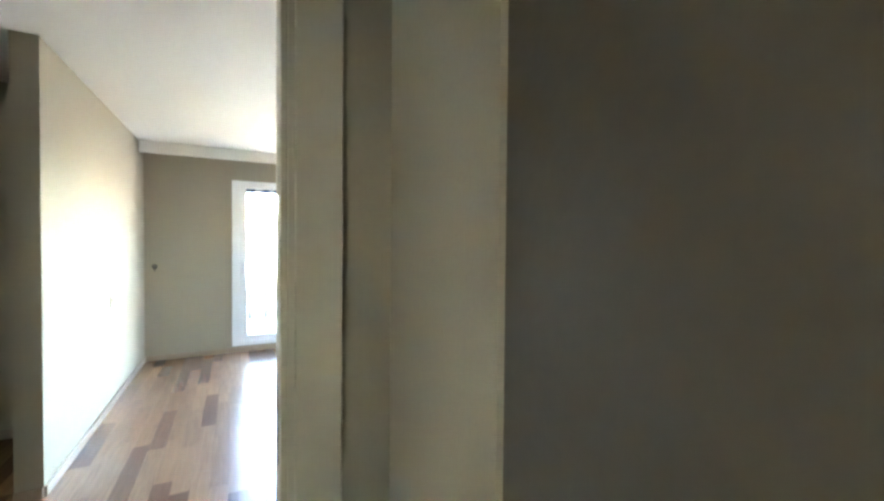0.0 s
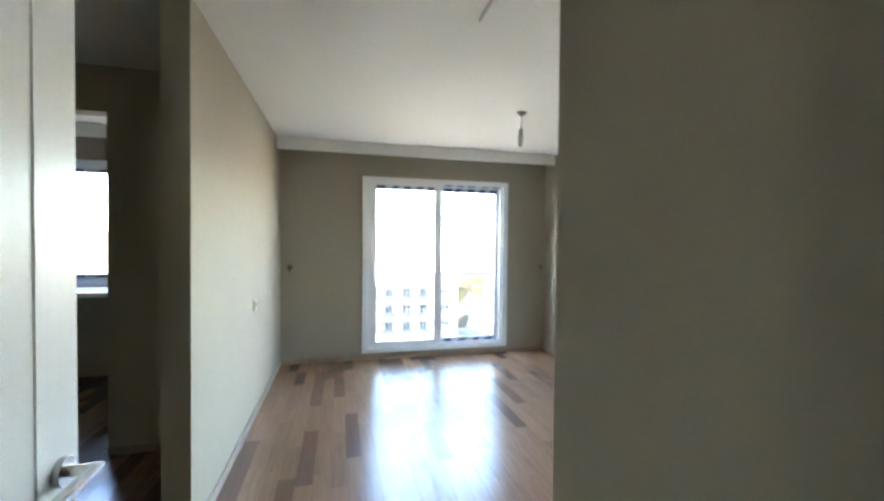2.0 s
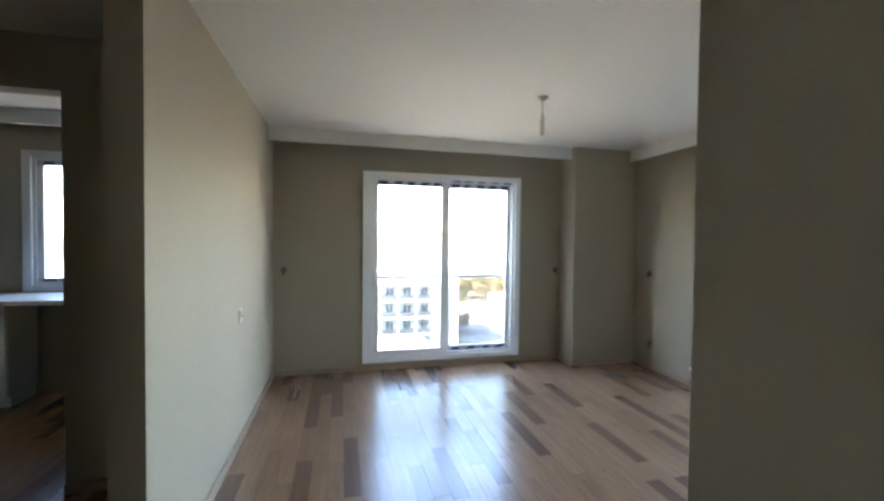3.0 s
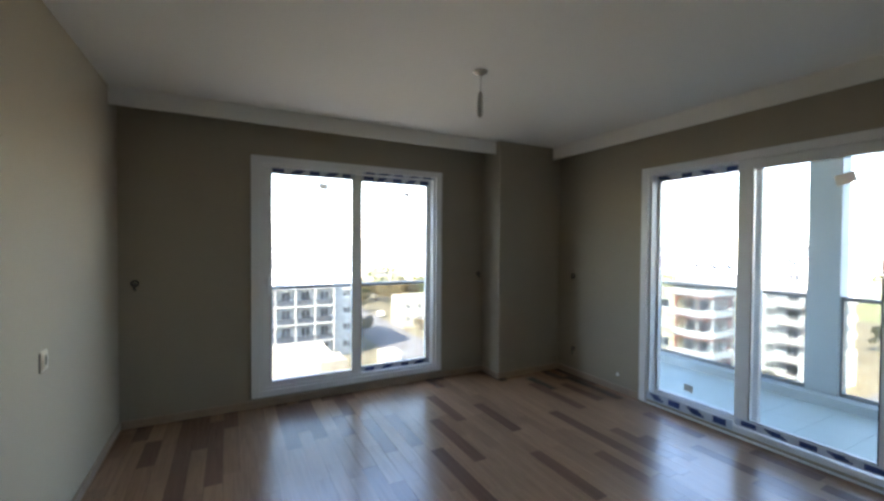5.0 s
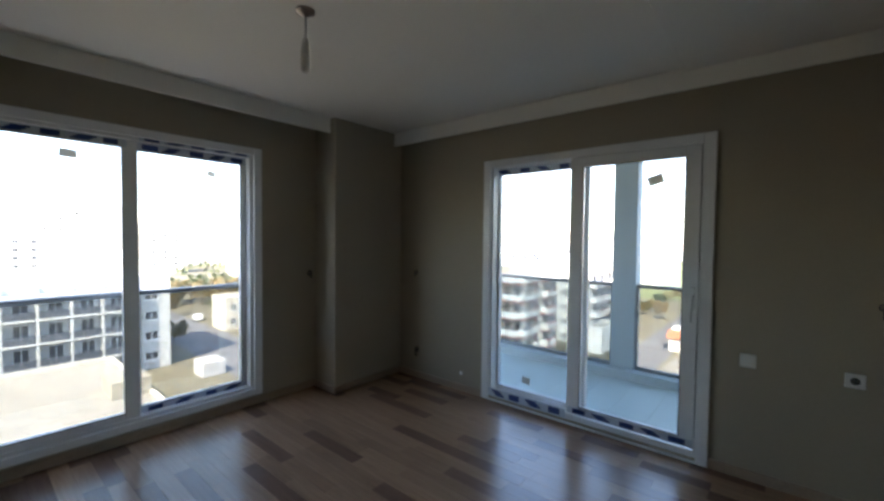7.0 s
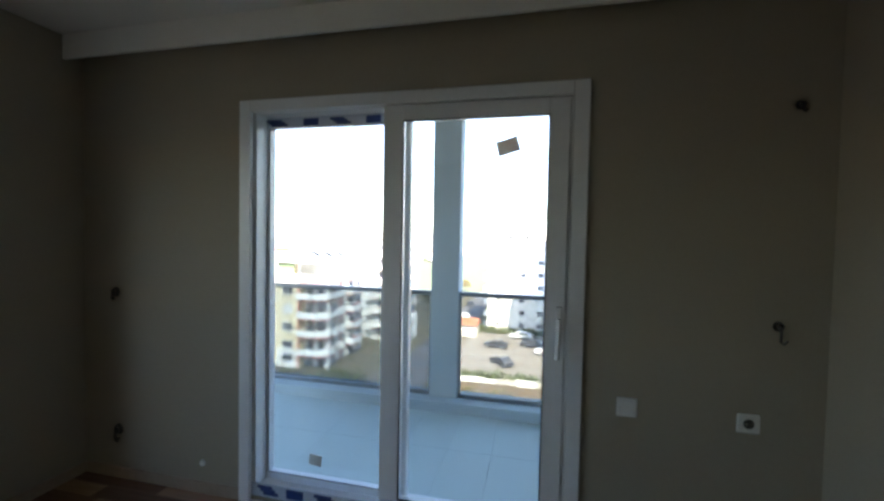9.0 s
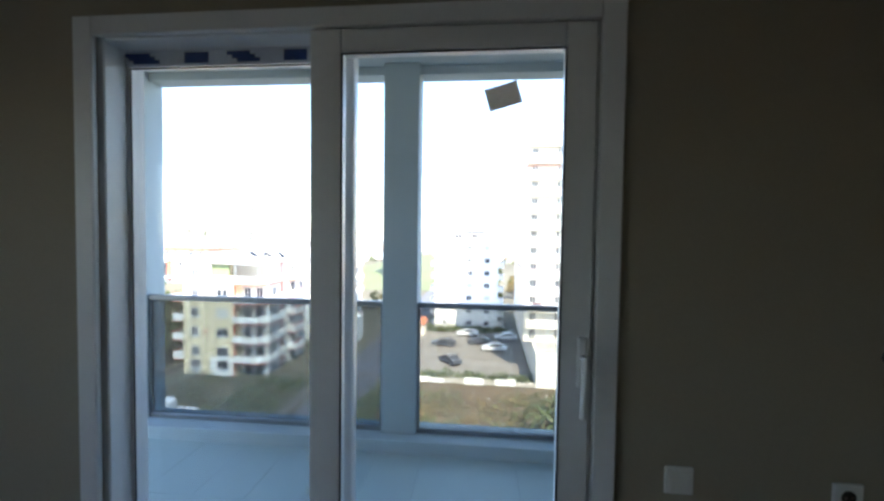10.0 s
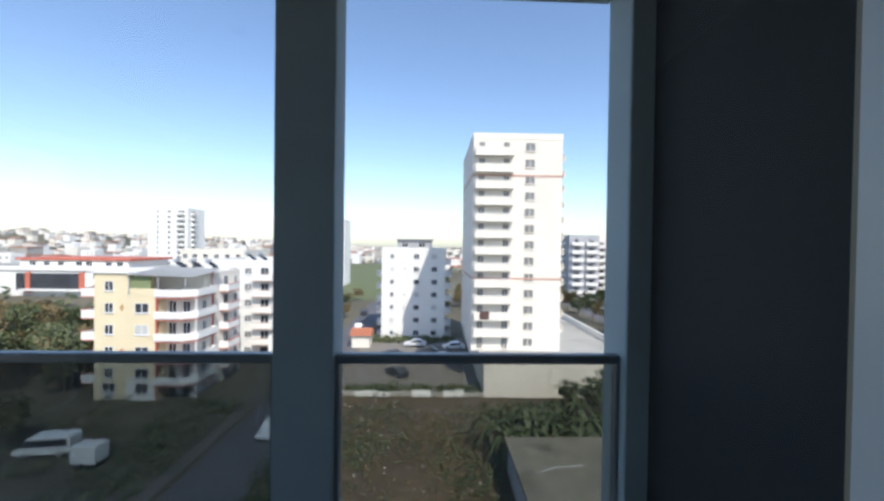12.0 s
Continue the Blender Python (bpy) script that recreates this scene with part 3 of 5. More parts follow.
def wall_plate(name, p, axis, w, h, label, kind, m=None):
    x, y, z = p
    ob = thing(name, p, label, "switch" if kind == "switch" else "socket", group="switches and sockets")
    g = lambda a, b, d0, d1, lo, hi, bev=0.002: B(x + a, x + b, y - d1, y - d0, z + lo, z + hi, bev=bev) if axis == "y" else (B(x - d1, x - d0, y + a, y + b, z + lo, z + hi, bev=bev) if axis == "x" else B(x + d0, x + d1, y + a, y + b, z + lo, z + hi, bev=bev))
    part("plate", g(-w / 2, w / 2, 0, 0.010, -h / 2, h / 2, 0.004), m or PLASTIC, ob)
    if kind == "switch":
        part("rocker", g(-w * 0.36, w * 0.36, 0.010, 0.014, -h * 0.36, h * 0.36), m or PLASTIC, ob)
        if m:
            part("slot", g(-w * 0.12, w * 0.12, 0.013, 0.016, -h * 0.2, h * 0.26), DARKP, ob)
            # Dark strip beside the plate: box edge with its shadow gap painted in.
            part("box_edge", g(-w * 0.62, -w * 0.5, 0, 0.008, -h * 0.5, h * 0.42), DARKP, ob)
    else:
        bm = bmesh.new()
        n = Vector((0, -1, 0)) if axis == "y" else Vector((-1, 0, 0))
        c = Vector(p)
        tube(bm, c + n * 0.0095, c + n * 0.011, 0.020, n=20)
        part("socket_well", bm, DARKP, ob)
        bm = bmesh.new()
        for s in (-1, 1):
            d = Vector((0, s * 0.009, 0)) if axis == "x" else Vector((s * 0.009, 0, 0))
            tube(bm, c + n * 0.0108 + d, c + n * 0.0125 + d, 0.004, n=8)
        part("contact", bm, STEEL, ob)


wall_plate("light_switch", (3.86, 2.890, 0.728), "x", 0.082, 0.082, "white plastic light switch on the wall", "switch")
wall_plate("wall_socket", (3.86, 2.432, 0.712), "x", 0.082, 0.078, "white plastic wall socket with a dark well", "socket")
wall_plate("light_switch", (-0.27, 4.80, 0.90), "w", 0.075, 0.095, "cream switch plate with a dark slot, side wall", "switch", FRAMEP)
plug = thing("cable_outlet", (3.86, 5.06, 0.165), "small white round cap low on the wall", "cap")
bm = bmesh.new()
tube(bm, (3.86, 5.06, 0.165), (3.851, 5.06, 0.165), 0.018, 0.014, 14)
part("cover", bm, PLASTIC, plug)
solid("debris", B(2.02, 2.035, 3.90, 3.912, 0.001, 0.008, bev=0.002), DARKP, "tiny dark crumb lying on the laminate", "debris", loc=(2.027, 3.906, 0.001))

# ---- kitchen ----
wt = solid("worktop", B(-3.38, -0.392, 5.62, 6.190, 0.885, 0.925, bev=0.004), COUNTER, "white stone worktop under the kitchen window", "worktop")
cab = thing("base_cabinet", (-2.8, 5.9, 0), "white laminate base cabinet under the worktop", "cabinet")
part("body", B(-3.38, -2.27, 5.83, 6.185, 0.09, 0.884, bev=0.002), CABW, cab)
part("plinth", B(-3.38, -2.27, 5.86, 6.15, 0.0, 0.09), CABW, cab)
part("cabinet_door", B(-2.82, -2.272, 5.810, 5.829, 0.10, 0.87, bev=0.002), CABW, cab)
part("cabinet_door", B(-3.375, -2.826, 5.810, 5.829, 0.10, 0.87, bev=0.002), CABW, cab)

# ---- balcony ----
bal = solid("balcony_slab", B(4.06, 5.50, 2.3, 6.62, -0.30, -0.014), RENDER_W, "concrete balcony floor with grey tiles", "balcony", kind="structure")
solid("balcony_ceiling", B(4.06, 5.55, 2.3, 6.62, 2.58, 2.75), RENDER_W, "pale rendered balcony ceiling", "ceiling", kind="structure")
solid("balcony_beam", B(5.36, 5.50, 2.735, 6.62, 2.522, 2.58, bev=0.004), RENDER_W, "pale rendered beam over the balcony opening", "beam", kind="structure")
solid("curb", B(5.21, 5.50, 2.64, 6.62, -0.01, 0.088, bev=0.006, seg=2), RENDER_W, "low rendered curb at the balcony edge", "curb", kind="structure")
solid("wall_balcony_end", B(4.06, 5.28, 2.40, 2.64, -0.01, 2.58), ENDWALL, "rendered end wall of the balcony, darkened for shade", "wall", kind="structure")
solid("pillar_end", B(5.28, 5.49, 2.35, 2.735, -0.01, 2.58, bev=0.005), RENDER_W, "rendered pillar at the balcony end", "pillar", kind="structure")
solid("pillar_middle", B(5.30, 5.49, 3.900, 4.138, 0.088, 2.58, bev=0.006, seg=2), RENDER_W, "rendered pillar in the balcony front", "pillar", kind="structure")
solid("pillar_corner", B(5.30, 5.49, 5.870, 6.12, 0.088, 2.58, bev=0.006, seg=2), RENDER_W, "rendered pillar at the balcony corner", "pillar", kind="structure")


def railing(y0, y1, glass=RAILGLASS, x=5.35, z0=0.088, z1=0.988):
    ob = thing("glass_railing", (x, (y0 + y1) / 2, z0), "smoked glass balcony railing in a dark metal frame", "railing", group="balcony railings")
    part("handrail", B(x - 0.025, x + 0.025, y0, y1, z1 - 0.038, z1, bev=0.006), ALU, ob)
    part("bottom_rail", B(x - 0.02, x + 0.02, y0, y1, z0, z0 + 0.035, bev=0.004), ALU, ob)
    for yy in (y0, y1 - 0.018):
        part("post", B(x - 0.02, x + 0.02, yy, yy + 0.018, z0 + 0.035, z1 - 0.038, bev=0.003), ALU, ob)
    p = part("pane", B(x - 0.005, x + 0.005, y0 + 0.018, y1 - 0.018, z0 + 0.035, z1 - 0.038), glass, ob)
    p.visible_shadow = False


railing(2.735, 3.900)
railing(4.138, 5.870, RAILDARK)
railing(6.12, 6.60)
rl = thing("glass_railing", (1.567, 6.53, 0.0), "smoked glass railing outside the window", "railing", group="balcony railings")
part("handrail", B(0.45, 2.70, 6.505, 6.545, 0.985, 1.02, bev=0.006), ALU, rl)
for xx in (0.45, 2.68):
    part("post", B(xx, xx + 0.02, 6.40, 6.545, -0.1, 0.985, bev=0.003), ALU, rl)
part("bottom_rail", B(0.47, 2.68, 6.51, 6.54, -0.1, -0.065, bev=0.003), ALU, rl)
p = part("pane", B(0.47, 2.68, 6.521, 6.529, -0.065, 0.985), RAILGLASS, rl)
p.visible_shadow = False

# ---- outside ----
INSIDE = set(scene.objects)
G = -18.6
GROUND = mat("dry_ground", (0.115, 0.103, 0.068), 0.95, var=0.35, scale=0.03, fine=0.5, bump=0.3, stain=0.6)
ASPH = mat("asphalt", (0.11, 0.11, 0.12), 0.85, var=0.2, scale=0.3, fine=4, bump=0.1, stain=0.3)
PAVE = mat("pavement", (0.19, 0.175, 0.155), 0.85, var=0.15, scale=0.5, fine=6, bump=0.1)
FIELD = mat("weedy_field", (0.098, 0.071, 0.042), 0.95, var=0.45, scale=0.18, fine=2.2, bump=0.6, stain=0.75)
YELLOW = mat("yellow_render", (0.72, 0.62, 0.42), 0.85, var=0.06, scale=0.4, fine=5, bump=0.05, stain=0.12)
WHITE = mat("white_render", (0.78, 0.77, 0.74), 0.85, var=0.05, scale=0.4, fine=5, bump=0.05, stain=0.12)
DULL = mat("weathered_beige_render", (0.50, 0.46, 0.40), 0.9, var=0.12, scale=0.5, fine=5, bump=0.08, stain=0.3)
CREAM = mat("cream_render", (0.75, 0.70, 0.62), 0.85, var=0.05, scale=0.4, fine=5, bump=0.05, stain=0.12)
PINK = mat("pink_render", (0.62, 0.44, 0.38), 0.85, var=0.06, scale=0.4, fine=5, bump=0.05, stain=0.12)
GREYR = mat("grey_render", (0.40, 0.40, 0.42), 0.85, var=0.06, scale=0.4, fine=5, bump=0.05, stain=0.12)
REDT = mat("red_trim", (0.50, 0.14, 0.09), 0.8, var=0.1, scale=0.5, fine=6, bump=0)
ROOFT = mat("roof_tile", (0.36, 0.16, 0.10), 0.85, var=0.2, scale=0.6, fine=8, bump=0.2)
ROOFC = mat("roof_concrete", (0.36, 0.35, 0.32), 0.9, var=0.15, scale=0.4, fine=5, bump=0.1, stain=0.5)
METAL = mat("sheet_metal", (0.42, 0.44, 0.47), 0.45, metal=0.3, var=0.08, scale=0.5, fine=6, bump=0)
PANE2 = mat("dull_pane", (0.20, 0.20, 0.20), 0.2, var=0.4, scale=0.4, fine=3, bump=0)
PANE = mat("dark_pane", (0.045, 0.05, 0.06), 0.12, var=0.3, scale=0.3, fine=3, bump=0)
SHUT = mat("pale_blind", (0.50, 0.50, 0.48), 0.6, var=0.1, bump=0)
BARK = mat("bark", (0.11, 0.085, 0.06), 0.9, var=0.25, scale=4, fine=30, bump=0.4)
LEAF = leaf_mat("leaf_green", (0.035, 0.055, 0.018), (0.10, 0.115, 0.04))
LEAF2 = leaf_mat("leaf_autumn", (0.07, 0.075, 0.025), (0.20, 0.13, 0.05))
BANANA = leaf_mat("banana_leaf", (0.018, 0.042, 0.012), (0.11, 0.11, 0.03), 0.5)
CARW = mat("white_car_paint", (0.72, 0.73, 0.74), 0.25, var=0.02, bump=0)
CARG = mat("dark_car_paint", (0.05, 0.055, 0.07), 0.25, var=0.05, bump=0)
CARR = mat("red_car_paint", (0.35, 0.05, 0.04), 0.25, var=0.05, bump=0)
TYRE = mat("tyre", (0.02, 0.02, 0.02), 0.8, bump=0)
STONE = mat("pale_rubble", (0.36, 0.34, 0.30), 0.9, var=0.2, scale=2, fine=9, bump=0.3)

bm = bmesh.new()
bmesh.ops.create_circle(bm, cap_ends=True, segments=64, radius=4500)
bmesh.ops.translate(bm, verts=bm.verts, vec=(0, 0, G))
solid("ground", bm, GROUND, "dry earth and scrub around the houses", "ground", kind="structure")


for nm, z0, z1 in (("building_below", G, -0.3), ("building_above", 2.75, 10.5)):
    solid(nm, B(-16, 4.06, -12.0, 6.40, z0, z1), RENDER_W, "plain body of the block that holds the flat", "building", kind="structure")



def sheet(name, x0, x1, y0, y1, top, m, label, cat, bev=0.0):
    return solid(name, B(x0, x1, y0, y1, G - 0.3, G + top, bev=bev), m, label, cat, loc=((x0 + x1) / 2, (y0 + y1) / 2, G), kind="structure")


sheet("road_1", -60, 420, 18.2, 24.6, 0.03, ASPH, "narrow grey asphalt street between the plots", "road")
sheet("pavement_1", -60, 57, 25.2, 26.6, 0.16, mat("dusty_kerb_concrete", (0.13, 0.12, 0.105), 0.9, var=0.3, scale=0.6, fine=5, bump=0.15, stain=0.5), "raised pavement with a kerb beside the street", "pavement")
sheet("road_2", 26, 36, 26.7, 300, 0.025, ASPH, "grey asphalt side street", "road")
sheet("road_3", 60, 700, -54, -42, 0.03, ASPH, "wide asphalt avenue with trees", "road")
sheet("field_1", 14, 57, -22, 15.6, 0.05, FIELD, "weedy vacant plot with dry grass and rubble", "field")
sheet("pavement_2", 58, 92, -3.0, 17.5, 0.04, PAVE, "dusty parking yard", "yard")
sheet("field_2", 150, 420, 6, 80, 0.05, mat("green_crop", (0.12, 0.14, 0.06), 0.9, var=0.2, scale=0.1, fine=1, bump=0.2), "bright green crop field beyond the houses", "field")


def two(name, bm1, m1, bm2, m2):
    """One mesh of two materials."""
    me = mesh_of(name, bm1, m1)
    n = len(me.polygons)
    other = mesh_of(name + "_b", bm2, m2)
    j = bmesh.new()
    j.from_mesh(me)
    j.from_mesh(other)
    j.faces.ensure_lookup_table()
    for f in j.faces[n:]:
        f.material_index = 1
    j.to_mesh(me)
    j.free()
    me.materials.append(m2)
    return me


WIN_CACHE = {}


def win_mesh(w, h, frame_m=None, glass_m=None):
    """A window that looks towards -x: frame, middle bar, sill and recessed dark pane."""
    frame_m, glass_m = frame_m or PVC, glass_m or PANE
    key = (w, h, frame_m.name, glass_m.name)
    if key not in WIN_CACHE:
        f = frame_bars(bmesh.new(), "y", -w / 2, w / 2, -0.05, 0.10, -h / 2, h / 2, 0.055, 0.055, 0.055, 0.055, 0)
        box(f, -0.045, 0.08, -0.035, 0.035, -h / 2 + 0.08, h / 2 - 0.08)
        box(f, -0.13, 0.05, -w / 2 - 0.06, w / 2 + 0.06, -h / 2 - 0.07, -h / 2)
        WIN_CACHE[key] = two("window", f, frame_m, B(-0.012, 0.06, -w / 2 + 0.08, w / 2 - 0.08, -h / 2 + 0.08, h / 2 - 0.08), glass_m)
    return WIN_CACHE[key]


def put(name, me, parent, p, turn=0):
    ob = piece(name, me, parent, p)
    ob.rotation_euler = (0, 0, radians(turn))
    return ob


def balcony_mesh(name, l, d, m, trim, h=0.95):
    """A balcony that juts towards -x: slab, parapet on three sides and a coping."""
    bm_ = B(-d, 0.05, -l / 2, l / 2, -0.16, 0.0)
    box(bm_, -d, -d + 0.12, -l / 2, l / 2, 0.0, h)
    for s in (-1, 1):
        box(bm_, -d + 0.12, 0.0, s * l / 2 - (0.12 if s > 0 else 0), s * l / 2 + (0.12 if s < 0 else 0), 0.0, h)
    t = B(-d - 0.04, -d + 0.16, -l / 2 - 0.04, l / 2 + 0.04, h, h + 0.07)
    box(t, -d - 0.03, 0.0, -l / 2 - 0.03, l / 2 + 0.03, -0.26, -0.17)
    return two(name, bm_, m, t, trim)


def block(name, label, x0, x1, y0, y1, z1, m, roof_m=None, z0=None, parapet=0.8, group=""):
    z0 = G if z0 is None else z0
    ob = thing(name, ((x0 + x1) / 2, (y0 + y1) / 2, z0), label, "building", group)
    part("walls", B(x0, x1, y0, y1, z0, z1), m, ob)
    rb = B(x0 + 0.3, x1 - 0.3, y0 + 0.3, y1 - 0.3, z1, z1 + 0.06)
    part("roof", rb, roof_m or ROOFC, ob)
    if parapet:
        pb = bmesh.new()
        box(pb, x0 - 0.05, x0 + 0.25, y0 - 0.05, y1 + 0.05, z1, z1 + parapet)
        box(pb, x1 - 0.25, x1 + 0.05, y0 - 0.05, y1 + 0.05, z1, z1 + parapet)
        box(pb, x0 + 0.25, x1 - 0.25, y0 - 0.05, y0 + 0.25, z1, z1 + parapet)
        box(pb, x0 + 0.25, x1 - 0.25, y1 - 0.25, y1 + 0.05, z1, z1 + parapet)
        part("parapet", pb, m, ob)
    return ob


def tank(parent, x, y, z, s=1.0):
    """Solar water heater: tilted collector and a tank on a stand."""
    bm_ = bmesh.new()
    tube(bm_, (x - 0.9 * s, y, z + 1.5 * s), (x + 0.9 * s, y, z + 1.5 * s), 0.28 * s, n=12)
    for a in (-0.7, 0.7):
        tube(bm_, (x + a * s, y, z), (x + a * s, y, z + 1.3 * s), 0.03, n=6)
    part("water_tank", bm_, METAL, parent, "white roof tank of a solar heater")
    c = bmesh.new()
    vs = [c.verts.new(v) for v in ((x - 1 * s, y - 1.6 * s, z + 0.2), (x + 1 * s, y - 1.6 * s, z + 0.2), (x + 1 * s, y - 0.2, z + 1.25 * s), (x - 1 * s, y - 0.2, z + 1.25 * s))]
    f = c.faces.new(vs)
    bmesh.ops.solidify(c, geom=[f], thickness=0.08)
    part("solar_panel", c, PANE, parent, "dark solar panel")


# tall cream tower on a podium
pod = block("podium", "pale blank-walled podium under the tower", 57.2, 95, -24.5, -3.3, -14.0, CREAM, ROOFC, parapet=0.0)
pw = bmesh.new()
box(pw, 57.2, 95, -24.8, -24.5, -14.0, -12.9)
box(pw, 94.7, 95, -24.5, -3.3, -14.0, -12.9)
part("parapet", pw, WHITE, pod)
TX, TY0, TY1, TZ0, TZ1 = 63.5, -15.3, -2.1, -14.0, 17.2
tw = block("apartment_tower", "tall cream apartment tower with stacked balconies", TX, 84, TY0, TY1, TZ1, CREAM, z0=TZ0, parapet=0.9)
N = 13
fh = (TZ1 - TZ0) / N
tb = balcony_mesh("balcony", 5.6, 1.1, CREAM, WHITE, 0.9)
tdoor = win_mesh(0.95, 1.75, CREAM, PANE2)
twin = win_mesh(1.5, 1.25, CREAM, PANE2)
for k in range(N):
    z = TZ0 + k * fh
    if k:
        put("balcony", tb, tw, (TX, -5.15, z + 0.1))
    put("balcony_door", tdoor, tw, (TX - 0.02, -3.35, z + 1.15))
    put("balcony_door", tdoor, tw, (TX - 0.02, -7.0, z + 1.15))
    put("window", twin, tw, (TX - 0.02, -10.5, z + 1.3))
    put("window", win_mesh(0.9, 1.1), tw, (70.0, TY1 + 0.02, z + 1.3), -90)
    put("window", win_mesh(0.9, 1.1), tw, (78.0, TY1 + 0.02, z + 1.3), -90)
RBAND = mat("faded_red_band", (0.52, 0.30, 0.24), 0.8)
for z in (-3.3, 11.9):
    part("red_band", B(TX - 0.08, 84.08, TY0 - 0.08, TY1 + 0.08, z - 0.12, z + 0.12), RBAND, tw, "faded red band round the walls")
side = bmesh.new()
for k in range(1, N):
    z = TZ0 + k * fh
    box(side, 66, 70, TY0 - 1.2, TY0 + 0.05, z - 0.1, z + 0.06)
    box(side, 66, 70, TY0 - 1.2, TY0 - 1.08, z + 0.06, z + 0.95)
part("side_balcony", side, CREAM, tw)
for yy in (-4.5, -12.2, -13.4):
    tank(tw, 66, yy, TZ1 + 0.06, 0.8)
wash = bmesh.new()
box(wash, 62.34, 62.39, -4.6, -3.2, -9.2, -8.0)
part("hanging_rug", wash, mat("brown_cloth", (0.10, 0.06, 0.05), 0.95), tw, "dark rug hung over a balcony")

# white eight-storey block
wb = block("apartment_block", "white apartment block with small dark windows", 90.5, 104, 1.0, 14.6, 0.2, WHITE, parapet=0.7)
pent = bmesh.new()
box(pent, 92.5, 100, 4.0, 11.5, 0.26, 2.6)
box(pent, 92.0, 100.5, 3.6, 11.9, 2.6, 2.8)
part("roof_storey", pent, GREYR, wb)
ant = bmesh.new()
tube(ant, (94, 11.3, 2.8), (94, 11.3, 4.6), 0.06, n=6)
part("antenna", ant, METAL, wb)
for yy in (9.8, 6.2):
    put("window", win_mesh(1.5, 1.1), wb, (92.48, yy, 1.5))
wsb = balcony_mesh("balcony", 3.2, 1.3, WHITE, WHITE, 0.8)
for k in range(7):
    z = 0.2 - 2.72 * (k + 1)
    for j, (yy, w, h) in enumerate(((12.4, 0.8, 1.0), (9.8, 0.45, 0.5), (7.2, 1.25, 1.15), (3.4, 1.25, 1.15))):
        put("window", win_mesh(w, h, PVC, SHUT if (k * 5 + j * 3) % 4 == 1 else PANE), wb, (90.48, yy, z + 1.55))
    put("balcony", wsb, wb, (95.0, 1.0, z + 0.1), 90)
    put("balcony", wsb, wb, (95.0, 14.6, z + 0.1), -90)
    put("balcony_door", win_mesh(1.6, 1.9), wb, (95.0, 0.98, z + 1.2), 90)

# yellow apartment house
YX, YY0, YC, YY1 = 55.5, 34.4, 38.1, 46.1
yb = block("yellow_house", "yellow rendered apartment house with corner balconies", YX, 69, YC, YY1, -5.35, YELLOW, parapet=0.0)
part("corner_walls", B(YX + 1.4, 69, YY0, YC, G, -5.35), CREAM, yb)
part("top_storey", B(YX, 66, 41.9, YY1, -5.35, -2.6), YELLOW, yb)
part("top_storey", B(60.5, 69, YY0, 41.9, -5.35, -2.75), CREAM, yb)
part("roof_edge", B(YX - 0.25, 66.2, 41.8, YY1 + 0.25, -2.6, -2.45), WHITE, yb)


def corner_balcony(z, tall):
    """A slab that wraps the cut corner, its parapet, and the red edge below."""
    rim = [(YX + 0.02, YC), (YX - 0.75, YC), (YX - 0.75, YY0 + 0.5), (YX + 0.35, YY0 - 0.95), (60.4, YY0 - 0.95), (60.4, YY0)]
    slab, trim_ = bmesh.new(), bmesh.new()

    def prism(bm_, pts, z0, z1):
        f_ = bm_.faces.new([bm_.verts.new((x, y, z0)) for x, y in pts])
        r_ = bmesh.ops.extrude_face_region(bm_, geom=[f_])
        bmesh.ops.translate(bm_, verts=[v for v in r_["geom"] if isinstance(v, bmesh.types.BMVert)], vec=(0, 0, z1 - z0))

    prism(slab, rim + [(YX + 1.38, YY0), (YX + 1.38, YC)], z - 0.02, z + 0.12)
    prism(trim_, rim + [(YX + 1.38, YY0), (YX + 1.38, YC)], z - 0.16, z - 0.03)
    for (ax, ay), (bx, by) in zip(rim, rim[1:]):
        n_ = Vector((by - ay, ax - bx, 0)).normalized() * -0.12
        prism(slab, [(ax, ay), (bx, by), (bx - n_.x, by - n_.y), (ax - n_.x, ay - n_.y)], z + 0.12, z + tall)
    b_ = part("balcony", slab, WHITE, yb, "white parapet balcony round the house corner")
    part("red_edge", trim_, REDT, b_, "red painted slab edge")


